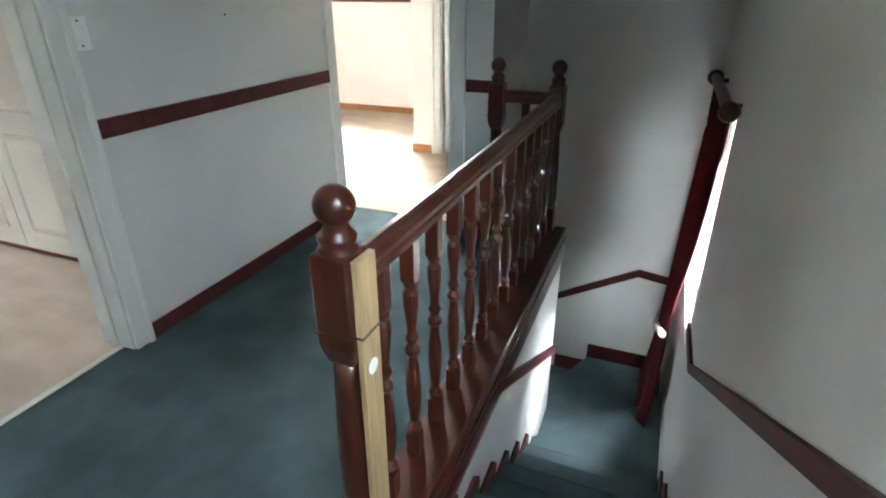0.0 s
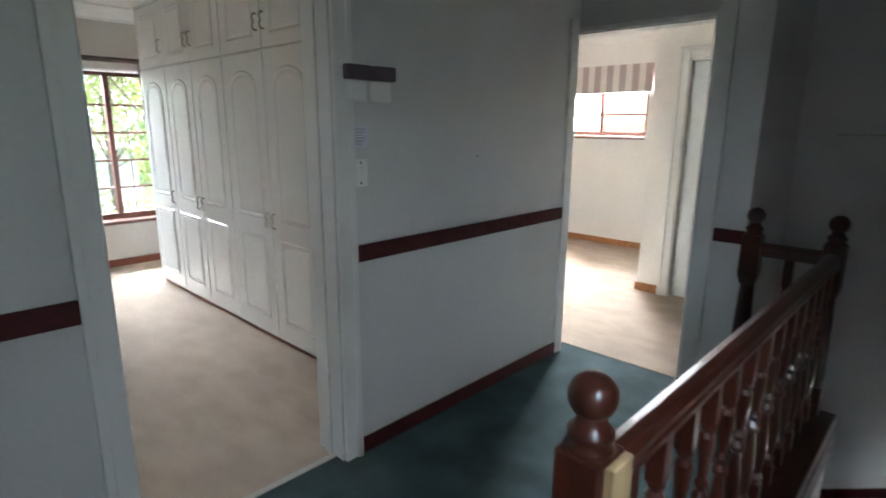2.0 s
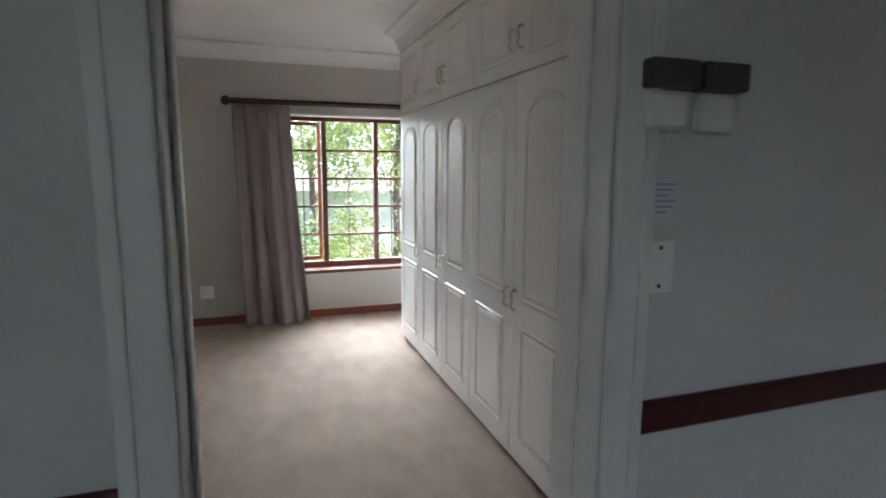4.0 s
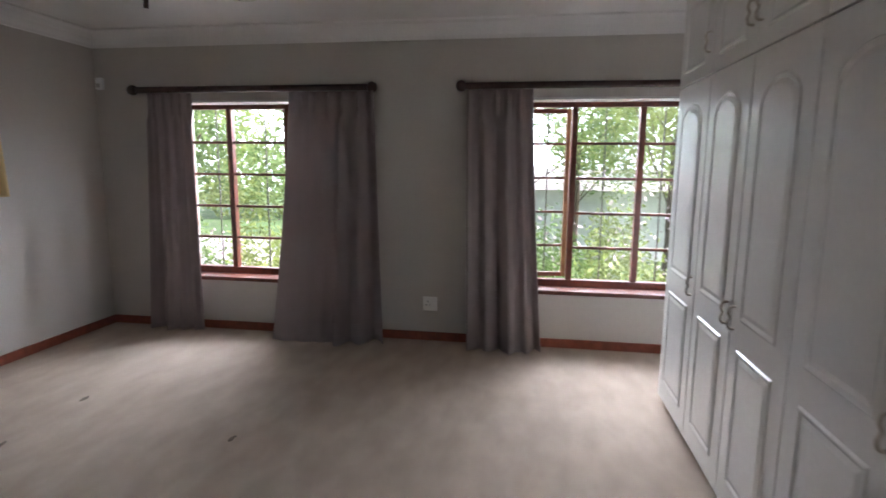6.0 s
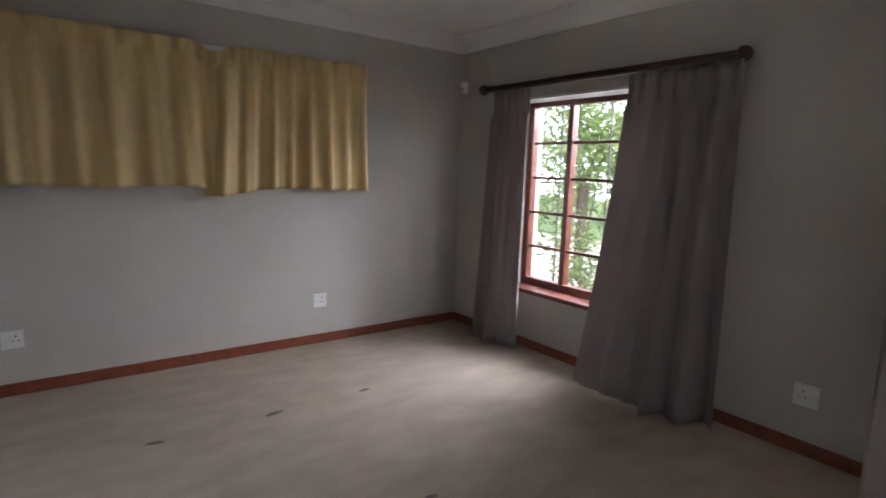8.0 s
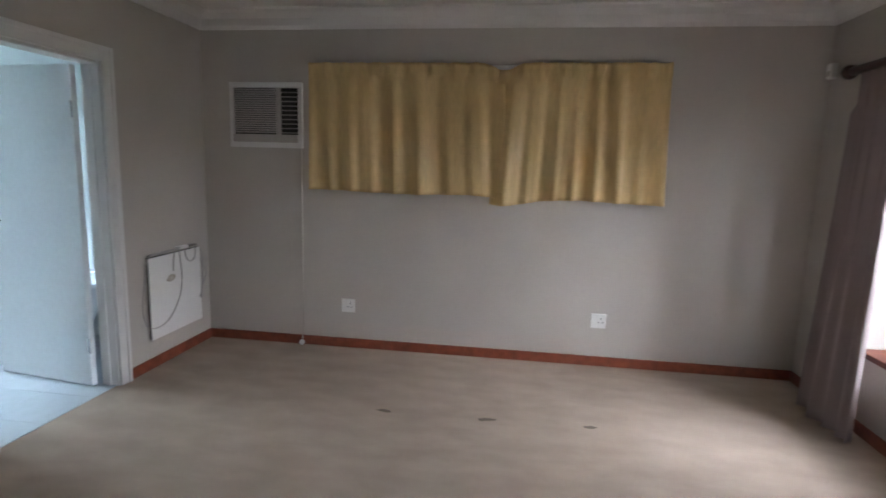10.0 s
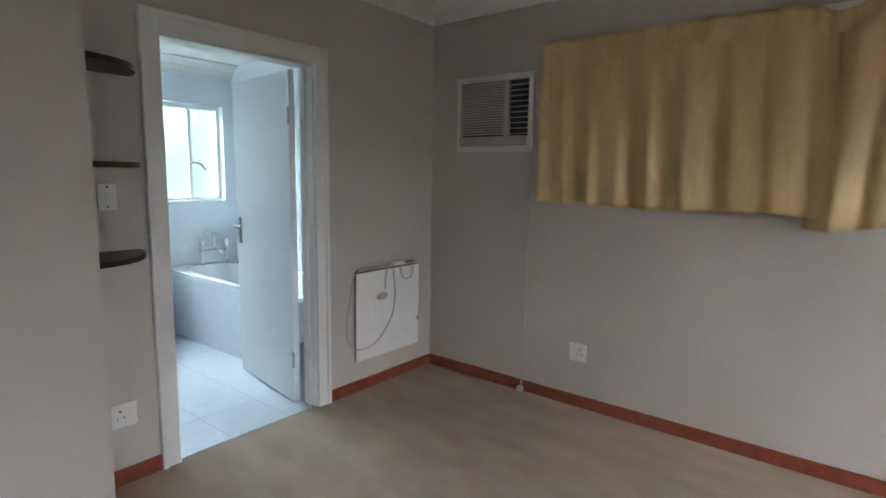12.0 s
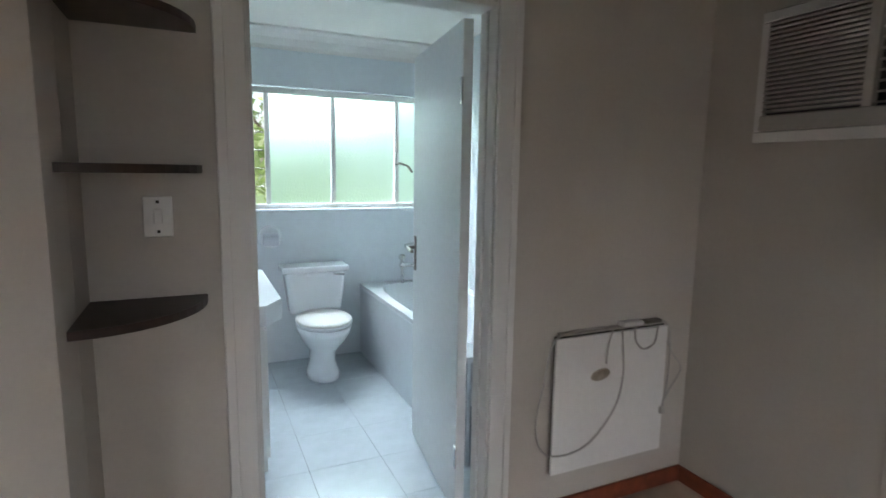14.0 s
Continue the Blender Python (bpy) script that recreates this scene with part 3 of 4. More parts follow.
def baluster(x, y, z0=0.09, z1=0.845):
    h = z1 - z0
    body = box(x - 0.021, x + 0.021, y - 0.021, y + 0.021, z0, z0 + 0.09, 0.003)
    box(x - 0.021, x + 0.021, y - 0.021, y + 0.021, z1 - 0.13, z1, 0.003, body)
    prof = [(0.021, 0.085), (0.017, 0.10), (0.023, 0.115), (0.014, 0.135), (0.017, 0.17), (0.023, 0.24), (0.021, 0.30), (0.014, 0.36), (0.013, 0.375), (0.023, 0.39), (0.023, 0.402), (0.013, 0.42),
            (0.021, 0.44), (0.013, 0.46), (0.016, 0.50), (0.0225, 0.55), (0.0225, 0.585), (0.015, 0.60), (0.022, 0.615), (0.021, 0.63)]
    me = bpy.data.meshes.new("tmp")
    t = lathe([(r, z0 + k * h / 0.755) for r, k in prof], x, y, 12)
    t.to_mesh(me)
    t.free()
    body.from_mesh(me)
    bpy.data.meshes.remove(me)
    return part("baluster", body, MAHOGANY, bal)


def newel(x, y, fat=0.045):
    n = part("newel_post", box(x - fat, x + fat, y - fat, y + fat, 0, 0.24, 0.004), MAHOGANY, bal)
    part("newel_shaft", lathe([(0.040, 0.235), (0.034, 0.25), (0.043, 0.27), (0.044, 0.30), (0.0425, 0.42), (0.039, 0.55), (0.035, 0.64), (0.033, 0.69)], x, y, 20), MAHOGANY, n, smooth=True)
    block = box(x - fat, x + fat, y - fat, y + fat, 0.70, 0.95, 0.0)
    for v in block.verts:
        if v.co.z < 0.8:
            v.co.z = 0.735
    low = bmesh.ops.extrude_face_region(block, geom=[f for f in block.faces if f.normal.z < -0.9])["geom"]
    for v in low:
        if isinstance(v, bmesh.types.BMVert):
            v.co = Vector((x + (v.co.x - x) * 0.72, y + (v.co.y - y) * 0.72, 0.685))
    bmesh.ops.bevel(block, geom=block.edges[:], offset=0.007, segments=2, affect="EDGES", profile=0.5)
    part("newel_block", block, MAHOGANY, n)
    part("neck", lathe([(0.042, 0.945), (0.043, 0.956), (0.034, 0.964), (0.040, 0.974), (0.041, 0.984), (0.030, 0.994), (0.024, 1.012)], x, y, 20), MAHOGANY, n, smooth=True)
    part("ball_finial", ball((x, y, 1.046), 0.043, 24), MAHOGANY, n, smooth=True)
    part("groove", box(x - fat - 0.0015, x + fat + 0.0015, y - fat - 0.0015, y + fat + 0.0015, 0.765, 0.771), DARK, n)
    return n


n1 = newel(NX, 1.085)
batten = part("pine_batten", box(NX + 0.0455, NX + 0.063, 1.052, 1.125, 0.0, 0.945, 0.003), PINE, bal, "raw pine batten fixed to the newel post")
part("groove", box(NX + 0.046, NX + 0.0645, 1.0505, 1.1265, 0.765, 0.771), DARK, batten)
part("sticker", lathe([(0.019, NX + 0.0628), (0.019, NX + 0.0645)], 1.085, 0.68, 20, "x"), PLASTIC, batten, "round white sticker")
newel(NX, 3.386)
newel(-0.165, 3.386)
RAILP = [(-0.03, 0.0), (0.03, 0.0), (0.034, 0.02), (0.028, 0.028), (0.032, 0.045), (0.022, 0.062), (0.0, 0.068), (-0.022, 0.062), (-0.032, 0.045), (-0.028, 0.028), (-0.034, 0.02)]
part("handrail", prism([(NX + a, 0.845 + b) for a, b in RAILP], 1.132, 3.34, "y"), MAHOGANY, bal)
part("handrail", prism([(3.386 + a, 0.845 + b) for a, b in RAILP], -0.12, 0.14, "x"), MAHOGANY, bal)
part("bottom_rail", box(NX - 0.05, NX + 0.115, 1.132, 3.45, 0.0, 0.09, 0.008), MAHOGANY, bal)
part("bottom_rail", box(-0.12, NX - 0.051, 3.345, 3.44, 0.0, 0.09, 0.008), MAHOGANY, bal)
part("fascia", box(XL + 0.001, XL + 0.018, 1.20, 3.45, -0.10, 0.03, 0.004), MAHOGANY, bal)
NB = 13
for i in range(NB):
    baluster(NX, 1.245 + (3.27 - 1.245) * i / (NB - 1))
baluster(0.01, 3.386)


# ---- wardrobe ----
def wardrobe_unit(x0, x1, doors, handles):
    F = 2.06
    u = thing("wardrobe_unit", ((x0 + x1) / 2, 2.4, 0), "tall glossy white built-in wardrobe with arched panel doors", "wardrobe", "built-in wardrobe along the bedroom wall")
    part("carcass", box(x0 + 0.001, x1 - 0.001, F + 0.02, BN - 0.005, 0.06, 2.5, 0.003), WHITE, u)
    part("plinth", box(x0 + 0.001, x1 - 0.001, F + 0.03, F + 0.06, 0, 0.06, 0.002), SKIRT, u, "dark kick board")
    part("top_fascia", box(x0 + 0.001, x1 - 0.001, F, F + 0.02, 2.43, 2.575, 0.003), WHITE, u)
    n = len(doors) - 1
    for k in range(n):
        a, b = doors[k] + 0.003, doors[k + 1] - 0.003
        for z0, z1, nm in ((0.045, 1.925, "door"), (1.935, 2.425, "upper_door")):
            d = part(nm, box(a, b, F, F + 0.019, z0, z1, 0.004), WHITE, u)
            m = 0.095
            w = b - a
            zs = ((0.16, 0.745, False), (0.865, 1.82, True)) if nm == "door" else ((2.0, 2.36, False),)
            for lo, hi, arch in zs:
                r = (w - 2 * m) / 2
                c = (a + b) / 2
                if arch:
                    pts = [(a + m, lo), (b - m, lo)] + [(c + r * math.cos(t * math.pi / 10), hi - 0.10 + 0.10 * math.sin(t * math.pi / 10)) for t in range(11)]
                else:
                    pts = [(a + m, lo), (b - m, lo), (b - m, hi), (a + m, hi)]
                # moulded bead round the panel
                k2 = len(pts)
                cx, cz = c, (lo + hi) / 2
                bm = bmesh.new()
                rings = []
                for inset, dy in ((0, 0.001), (0.007, -0.0065), (0.013, -0.0065), (0.025, -0.0005), (0.045, -0.0055)):
                    sx, sz = 1 - inset / r, 1 - inset / ((hi - lo) / 2)
                    rings.append([bm.verts.new((cx + (px - cx) * sx, F + dy, cz + (pz - cz) * sz)) for px, pz in pts])
                for p, q in zip(rings, rings[1:]):
                    for i in range(k2):
                        bm.faces.new((p[i], p[(i + 1) % k2], q[(i + 1) % k2], q[i]))
                bm.faces.new(rings[-1])
                bmesh.ops.recalc_face_normals(bm, faces=bm.faces[:])
                part("panel", bm, WHITE, d)
            if handles[k]:
                hx = (b - 0.04) if handles[k] == "r" else (a + 0.04)
                hz = 0.865 if nm == "door" else 2.09
                s = [(hx, F - 0.001, hz - 0.048), (hx, F - 0.022, hz - 0.044), (hx, F - 0.028, hz - 0.02), (hx, F - 0.02, hz), (hx, F - 0.028, hz + 0.02), (hx, F - 0.022, hz + 0.044), (hx, F - 0.001, hz + 0.048)]
                part("handle", tube(smoothed(s, 4), 0.006), BRASS, d, "curved metal handle", True)
    return u


wardrobe_unit(-4.83, -4.26, (-4.83, -4.26), "r")
wardrobe_unit(-4.26, -3.22, (-4.26, -3.74, -3.22), "rl")
wardrobe_unit(-3.22, -2.10, (-3.22, -2.66, -2.10), "rl")
wardrobe_unit(-2.10, -1.44, (-2.10, -1.44), "l")


# ---- curtains ----
def curtain_sheet(axis, p, top, bottom, z0, z1, folds, amp, thick, mat, parent, name="cloth", waist=None, seed=1, hem=0.0, billow=0.0, notch=None, sag=None, calm=None, wander=0.05, lean=0.0):
    """A hanging cloth with folds: top and bottom are its ends along the wall; amp is the fold depth; waist (height, a, b) gathers it."""
    bm = bmesh.new()
    nu, nv = folds * 10, 36
    rnd = random.Random(seed)
    ph = [rnd.uniform(0, 6.28) for _ in range(4)]
    grid = []
    for j in range(nv + 1):
        t = j / nv
        z = z1 + (z0 - z1) * t
        row = []
        a = top[0] + (bottom[0] - top[0]) * (t ** 1.3)
        b = top[1] + (bottom[1] - top[1]) * (t ** 1.3)
        if waist:
            k = math.exp(-((z - waist[0]) / waist[3]) ** 2)
            a, b = a + (waist[1] - a) * k, b + (waist[2] - b) * k
        for i in range(nu + 1):
            u = i / nu
            f = math.sin(2 * math.pi * (folds * u + 0.18 * math.sin(5 * u + ph[0]) + wander * t * math.sin(3 * u + ph[1])))
            f = f * (0.72 + 0.28 * math.sin(2 * math.pi * 1.7 * u + ph[3])) + 0.55 * math.sin(2 * math.pi * folds * 0.43 * u + ph[2] + 0.35 * t) + 0.18 * math.sin(2 * math.pi * folds * 2.1 * u + ph[0])
            if calm:
                q = min(1.0, max(0.0, (u - calm[0]) / (calm[1] - calm[0])))
                f *= 0.16 + 0.84 * q * q * (3 - 2 * q)
            g = amp * (0.45 + 0.55 * t) * f + billow * t ** 1.5 * (0.75 + 0.25 * math.sin(math.pi * u) + lean * (0.5 - u))
            if t < 0.1:
                g = amp * 0.3 * math.sin(2 * math.pi * folds * 1.3 * u + ph[1]) + amp * 0.2 * math.sin(2 * math.pi * folds * 2.5 * u)
            s = a + (b - a) * (u + 0.012 * math.sin(9 * u + ph[3]))
            zz = z - hem * t * (0.5 + 0.5 * math.sin(7 * u + ph[1]))
            if notch:
                zz -= notch[2] * math.exp(-((s - notch[0]) / notch[1]) ** 2) * max(0, 1 - 2.5 * t)
            if sag:
                zz -= sag[2] * math.exp(-((s - sag[0]) / sag[1]) ** 2) * t
            row.append(bm.verts.new((p + g, s, zz) if axis == "x" else (s, p + g, zz)))
        grid.append(row)
    for r, q in zip(grid, grid[1:]):
        for i in range(nu):
            bm.faces.new((r[i], r[i + 1], q[i + 1], q[i]))
    ob = part(name, bm, mat, parent, smooth=True)
    m = ob.modifiers.new("thickness", "SOLIDIFY")
    m.thickness = thick
    return ob


def rod(name, axis, p, a, b, z, r, label, brackets, toward):
    d = thing(name, (p, (a + b) / 2, z) if axis == "x" else ((a + b) / 2, p, z), label, "curtain rod")
    ax = "y" if axis == "x" else "x"
    part("pole", lathe([(r, a), (r, b)], p, z, 14, ax), ROD, d, smooth=False)
    for e, s in ((a, -1), (b, 1)):
        part("finial", lathe([(r * 0.8, e), (r * 1.5, e + s * 0.012), (r * 1.7, e + s * 0.04), (r * 1.3, e + s * 0.065), (r * 0.5, e + s * 0.075)], p, z, 14, ax), ROD, d, smooth=True)
    for c in brackets:
        lo, hi = sorted((p, toward))
        part("bracket", box(lo, hi, c - 0.012, c + 0.012, z - 0.012, z + 0.012, 0.003), ROD, d)
    return d


RX = -5.635
rod("curtain_rod", "x", RX, -2.10, -0.08, 2.08, 0.026, "thick dark timber curtain rod above the window", (-1.95, -0.2), BW)
rod("curtain_rod", "x", RX, 0.70, 2.64, 2.08, 0.026, "thick dark timber curtain rod above the window", (0.85, 2.5), BW)


def drape(top, bottom, folds, seed, label, z0=0.03, amp=0.035, billow=0.05, calm=None, lean=0.0):
    d = thing("curtain", (RX, (top[0] + top[1]) / 2, z0), label, "curtain", "mauve bedroom curtains")
    curtain_sheet("x", RX + 0.01, top, bottom, z0, 2.05, folds, amp, 0.004, MAUVE, d, seed=seed, billow=billow, calm=calm, lean=lean, wander=0.12)


drape((-1.99, -1.60), (-2.06, -1.56), 4, 3, "grey-mauve curtain drawn aside beside the window", amp=0.045)
drape((-0.74, -0.03), (-0.87, 0.06), 5, 5, "grey-mauve curtain billowing into the room across the window", 0.03, 0.075, 0.18, (0.42, 0.60), 0.5)
drape((0.72, 1.21), (0.76, 1.33), 4, 8, "grey-mauve curtain drawn aside beside the window", amp=0.055, billow=0.15)
drape((2.30, 2.58), (2.36, 2.60), 4, 11, "grey-mauve curtain bunched beside the wardrobe")

yc = thing("curtain", (-3.4, BS + 0.06, 1.26), "pair of short gold curtains hiding a high window", "curtain")
curtain_sheet("y", BS + 0.060, (-3.60, -2.13), (-3.66, -2.14), 1.262, 2.2, 8, 0.040, 0.003, YELLOW, yc, seed=21, hem=0.014, wander=0.22, notch=(-3.58, 0.08, 0.05), sag=(-3.66, 0.16, 0.035))
curtain_sheet("y", BS + 0.074, (-4.72, -3.56), (-4.74, -3.52), 1.245, 2.2, 8, 0.038, 0.003, YELLOW, yc, seed=26, hem=0.016, wander=0.2, notch=(-3.58, 0.10, 0.06), sag=(-3.6, 0.22, 0.04))
part("track_cover", box(-3.70, -3.46, BS + 0.031, BS + 0.045, 2.155, 2.185, 0.003), PLASTIC, yc, "white curtain track showing at the gap")
part("track", box(-4.7, -2.15, BS + 0.001, BS + 0.03, 2.12, 2.14, 0.003), PLASTIC, yc, "white curtain track")

rod("curtain_rod", "x", 1.0, 2.78, 3.8, 0.98, 0.026, "short dark timber rod above the stair window", (2.9, 3.7), XR)
rc = thing("curtain", (0.98, 3.4, -1.2), "dark red curtain tied back at the stair window", "curtain")
curtain_sheet("x", 1.008, (2.90, 3.75), (3.3, 4.1), -1.32, 0.95, 7, 0.035, 0.004, REDCLOTH, rc, seed=31, waist=(-0.5, 3.40, 3.68, 0.55), billow=-0.10)
part("tieback", tube([(0.96, 3.34, -0.48), (0.925, 3.50, -0.52), (0.96, 3.70, -0.48)], 0.024), BLIND2, rc, "pale tieback band")

blind = thing("roman_blind", (-2.85, 6.66, 1.9), "striped fabric blind pulled halfway up the far window", "blind")
for k in range(16):
    x0 = -3.5 + 1.3 * k / 16
    part("stripe", box(x0, x0 + 1.3 / 16, 6.64 - 0.004 * (k % 2), 6.665, 1.87, 2.19), BLIND if k % 2 else BLIND2, blind)


# ---- bedroom fixtures ----
def socket(name, axis, p, a, z, side, w=0.12, h=0.075, label="white plastic wall socket plate", kind="socket"):
    s = thing(name, (p, a, z) if axis == "x" else (a, p, z), label, kind)

    def b(u0, u1, q0, q1, lo, hi, bev):
        q0, q1 = sorted((p + side * q0, p + side * q1))
        return box(q0, q1, u0, u1, lo, hi, bev) if axis == "x" else box(u0, u1, q0, q1, lo, hi, bev)
    part("plate", b(a - w / 2, a + w / 2, 0, 0.01, z - h / 2, z + h / 2, 0.003), PLASTIC, s)
    if name == "light_switch":
        part("rocker", b(a - 0.011, a + 0.011, 0.0095, 0.016, z - 0.022, z + 0.022, 0.003), PLASTIC, s)
        part("screw", b(a - 0.004, a + 0.004, 0.0095, 0.0115, z + 0.038, z + 0.046, 0), DARK, s)
        part("screw", b(a - 0.004, a + 0.004, 0.0095, 0.0115, z - 0.046, z - 0.038, 0), DARK, s)
    else:
        c = a - side * 0.015
        for du, dz, r in ((0, 0.02, 0.0045), (-0.014, -0.01, 0.0035), (0.014, -0.01, 0.0035)):
            part("pin_hole", b(c + du - r, c + du + r, 0.0095, 0.0112, z + dz - r, z + dz + r, 0), DARK, s)
        part("switch_rocker", b(a + 0.032, a + 0.046, 0.0095, 0.016, z - 0.012, z + 0.012, 0.002), PLASTIC, s)
    return s


socket("wall_socket", "y", BS, -2.43, 0.345, 1, 0.11, 0.11)
socket("wall_socket", "y", BS, -4.37, 0.35, 1, 0.11, 0.11)
socket("wall_socket", "x", BW, 0.41, 0.32, 1, 0.12, 0.12)
socket("wall_socket", "x", BATHX, -0.44, 0.325, -1, 0.11, 0.11)
socket("light_switch", "x", BATHX, -0.43, 1.30, -1, 0.075, 0.115, "white plastic light switch between the shelves", "light switch")
sensor = thing("alarm_sensor", (BW, BS + 0.06, 2.15), "small white alarm detector high in the corner", "alarm sensor")
part("body", box(BW, BW + 0.045, BS + 0.03, BS + 0.09, 2.10, 2.20, 0.01), PLASTIC, sensor)
part("lens", box(BW + 0.044, BW + 0.05, BS + 0.04, BS + 0.08, 2.115, 2.15, 0.003), ACGREY, sensor)

lamp_fitting = thing("ceiling_light", (-4.03, -0.4, CEIL), "dark metal ceiling light with a pale glass shade", "ceiling light")
part("ceiling_plate", lathe([(0.02, CEIL - 0.001), (0.06, CEIL - 0.004), (0.055, CEIL - 0.025), (0.015, CEIL - 0.035)], -4.03, -0.26, 20), ROD, lamp_fitting, smooth=True)
part("stem", lathe([(0.009, CEIL - 0.03), (0.009, 2.40)], -4.03, -0.26, 10), ROD, lamp_fitting)
part("shade", lathe([(0.02, 2.41), (0.06, 2.39), (0.09, 2.34), (0.095, 2.305), (0.085, 2.30), (0.05, 2.32)], -4.03, -0.26, 24), SHADEGLASS, lamp_fitting, "pale glass shade", True)
part("finial", lathe([(0.022, 2.318), (0.026, 2.305), (0.016, 2.29), (0.005, 2.285)], -4.03, -0.26, 14), ROD, lamp_fitting, smooth=True)
part("arm", tube(smoothed([(-4.03, -0.26, 2.46), (-4.035, -0.45, 2.50), (-4.04, -0.68, 2.48), (-4.045, -0.77, 2.40), (-4.05, -0.79, 2.27)], 6), 0.013), ROD, lamp_fitting, "dark drooping arm", True)

ac = thing("air_conditioner", (-1.79, BS, 1.58), "ivory through-wall air conditioner with slatted grille", "air conditioner")
A0, A1, Z0, Z1 = -2.07, -1.48, 1.57, 2.06
for x0, x1, z0, z1 in ((A0, A1, Z1 - 0.04, Z1), (A0, A1, Z0, Z0 + 0.04), (A0, A0 + 0.035, Z0 + 0.0405, Z1 - 0.0405), (A1 - 0.035, A1, Z0 + 0.0405, Z1 - 0.0405)):
    part("surround", box(x0, x1, BS, BS + 0.03, z0, z1, 0.004), CASING, ac)
part("backing", box(A0 + 0.036, A1 - 0.036, BS + 0.001, BS + 0.012, Z0 + 0.041, Z1 - 0.041), DARK, ac)
part("lower_panel", box(A0 + 0.036, A1 - 0.036, BS + 0.0125, BS + 0.05, Z0 + 0.041, Z0 + 0.10, 0.004), ACGREY, ac)
for k in range(20):
    z = Z0 + 0.112 + k * 0.0168
    part("slat", box(A0 + 0.205, A1 - 0.04, BS + 0.0125, BS + 0.042, z, z + 0.0095, 0.001), ACGREY, ac)
    if k % 2 == 0:
        part("outlet_vane", box(A0 + 0.04, A0 + 0.17, BS + 0.0125, BS + 0.032, z, z + 0.005, 0), ACGREY, ac)
part("divider", box(A0 + 0.172, A0 + 0.204, BS + 0.0125, BS + 0.045, Z0 + 0.101, Z1 - 0.041, 0.002), ACGREY, ac)
conduit = thing("cable_conduit", (-2.05, BS, 0.02), "thin painted cable running down the wall", "cable")
part("cable", tube([(-2.05, BS + 0.006, 1.57), (-2.052, BS + 0.006, 0.9), (-2.05, BS + 0.007, 0.09), (-2.05, BS + 0.022, 0.07), (-2.05, BS + 0.022, 0.005)], 0.006), WALL_BED, conduit)
part("cap", ball((-2.05, BS + 0.035, 0.022), 0.022, 10), PLASTIC, conduit, smooth=True)

heater = thing("panel_heater", (-1.22, -2.14, 0.19), "flat white electric panel heater with a looped cord", "heater")
part("panel", box(BATHX - 0.042, BATHX - 0.028, -2.395, -1.80, 0.212, 0.788, 0.004), PLASTIC, heater)
part("backing_board", box(BATHX - 0.0275, BATHX - 0.020, -2.385, -1.803, 0.222, 0.795, 0.002), DARK, heater, "dark edge behind the panel")
for y in (-2.36, -1.88):
    for z in (0.30, 0.69):
        part("standoff", box(BATHX - 0.0198, BATHX, y - 0.02, y + 0.02, z - 0.02, z + 0.02), DARK, heater)
part("top_vent", box(BATHX - 0.036, BATHX - 0.004, -2.39, -1.83, 0.796, 0.806, 0.003), ACGREY, heater)
badge = bmesh.new()
bmesh.ops.create_cone(badge, cap_ends=True, segments=24, radius1=0.05, radius2=0.046, depth=0.005)
badge.transform(Matrix.Translation((BATHX - 0.0445, -2.03, 0.614)) @ Matrix.Rotation(radians(-8), 4, "X") @ Matrix.Diagonal((1, 1, 0.5, 1)) @ Matrix.Rotation(radians(-90), 4, "Y"))
part("badge", badge, BRASS, heater, "oval metal maker's badge")
hx = BATHX - 0.050


def cord(points):
    part("cord", tube(smoothed(points, 8), 0.0042), CORD, heater, "", True)


cord([(BATHX - 0.03, -2.05, 0.812), (BATHX - 0.03, -1.86, 0.808), (BATHX - 0.035, -1.785, 0.76), (BATHX - 0.04, -1.75, 0.62), (BATHX - 0.045, -1.715, 0.45), (hx, -1.75, 0.33), (hx, -1.86, 0.295), (hx, -1.99, 0.33), (hx, -2.11, 0.46), (hx, -2.145, 0.60), (hx, -2.135, 0.72), (hx + 0.004, -2.13, 0.80)])
cord([(hx + 0.004, -2.08, 0.80), (hx, -2.055, 0.74), (hx, -2.05, 0.66)])
cord([(hx + 0.004, -2.20, 0.80), (hx, -2.205, 0.74), (hx, -2.25, 0.70), (hx, -2.31, 0.72), (hx, -2.325, 0.79)])
cord([(BATHX - 0.03, -2.22, 0.812), (BATHX - 0.03, -2.37, 0.808), (BATHX - 0.05, -2.402, 0.74), (BATHX - 0.05, -2.405, 0.55), (BATHX - 0.05, -2.385, 0.42)])
cord([(BATHX - 0.02, -2.40, 0.74), (BATHX - 0.008, -2.47, 0.64), (BATHX - 0.008, -2.53, 0.56), (BATHX - 0.008, -2.47, 0.47), (BATHX - 0.02, -2.41, 0.40)])
part("cord_end", box(BATHX - 0.058, BATHX - 0.043, -2.397, -2.37, 0.385, 0.42, 0.005), CORD, heater)
part("plug", box(BATHX - 0.055, BATHX - 0.012, -2.24, -2.13, 0.807, 0.827, 0.006), PLASTIC, heater)
part("thermostat_clip", box(BATHX - 0.05, BATHX - 0.012, -2.35, -2.26, 0.807, 0.822, 0.006), AGED, heater, "dark thermostat clip")

for z in (1.056, 1.435, 1.822):
    s = thing("corner_shelf", (-1.4, -0.4, z), "dark stained timber quarter-round corner shelf", "shelf", "corner shelves in the alcove")
    pts = [(BATHX, -0.25)] + [(BATHX - 0.31 * math.sin(t * math.pi / 20), -0.25 - 0.30 * math.cos(t * math.pi / 20)) for t in range(11)]
    part("board", prism(pts, z - 0.011, z + 0.011, "z"), SHELFWOOD, s)

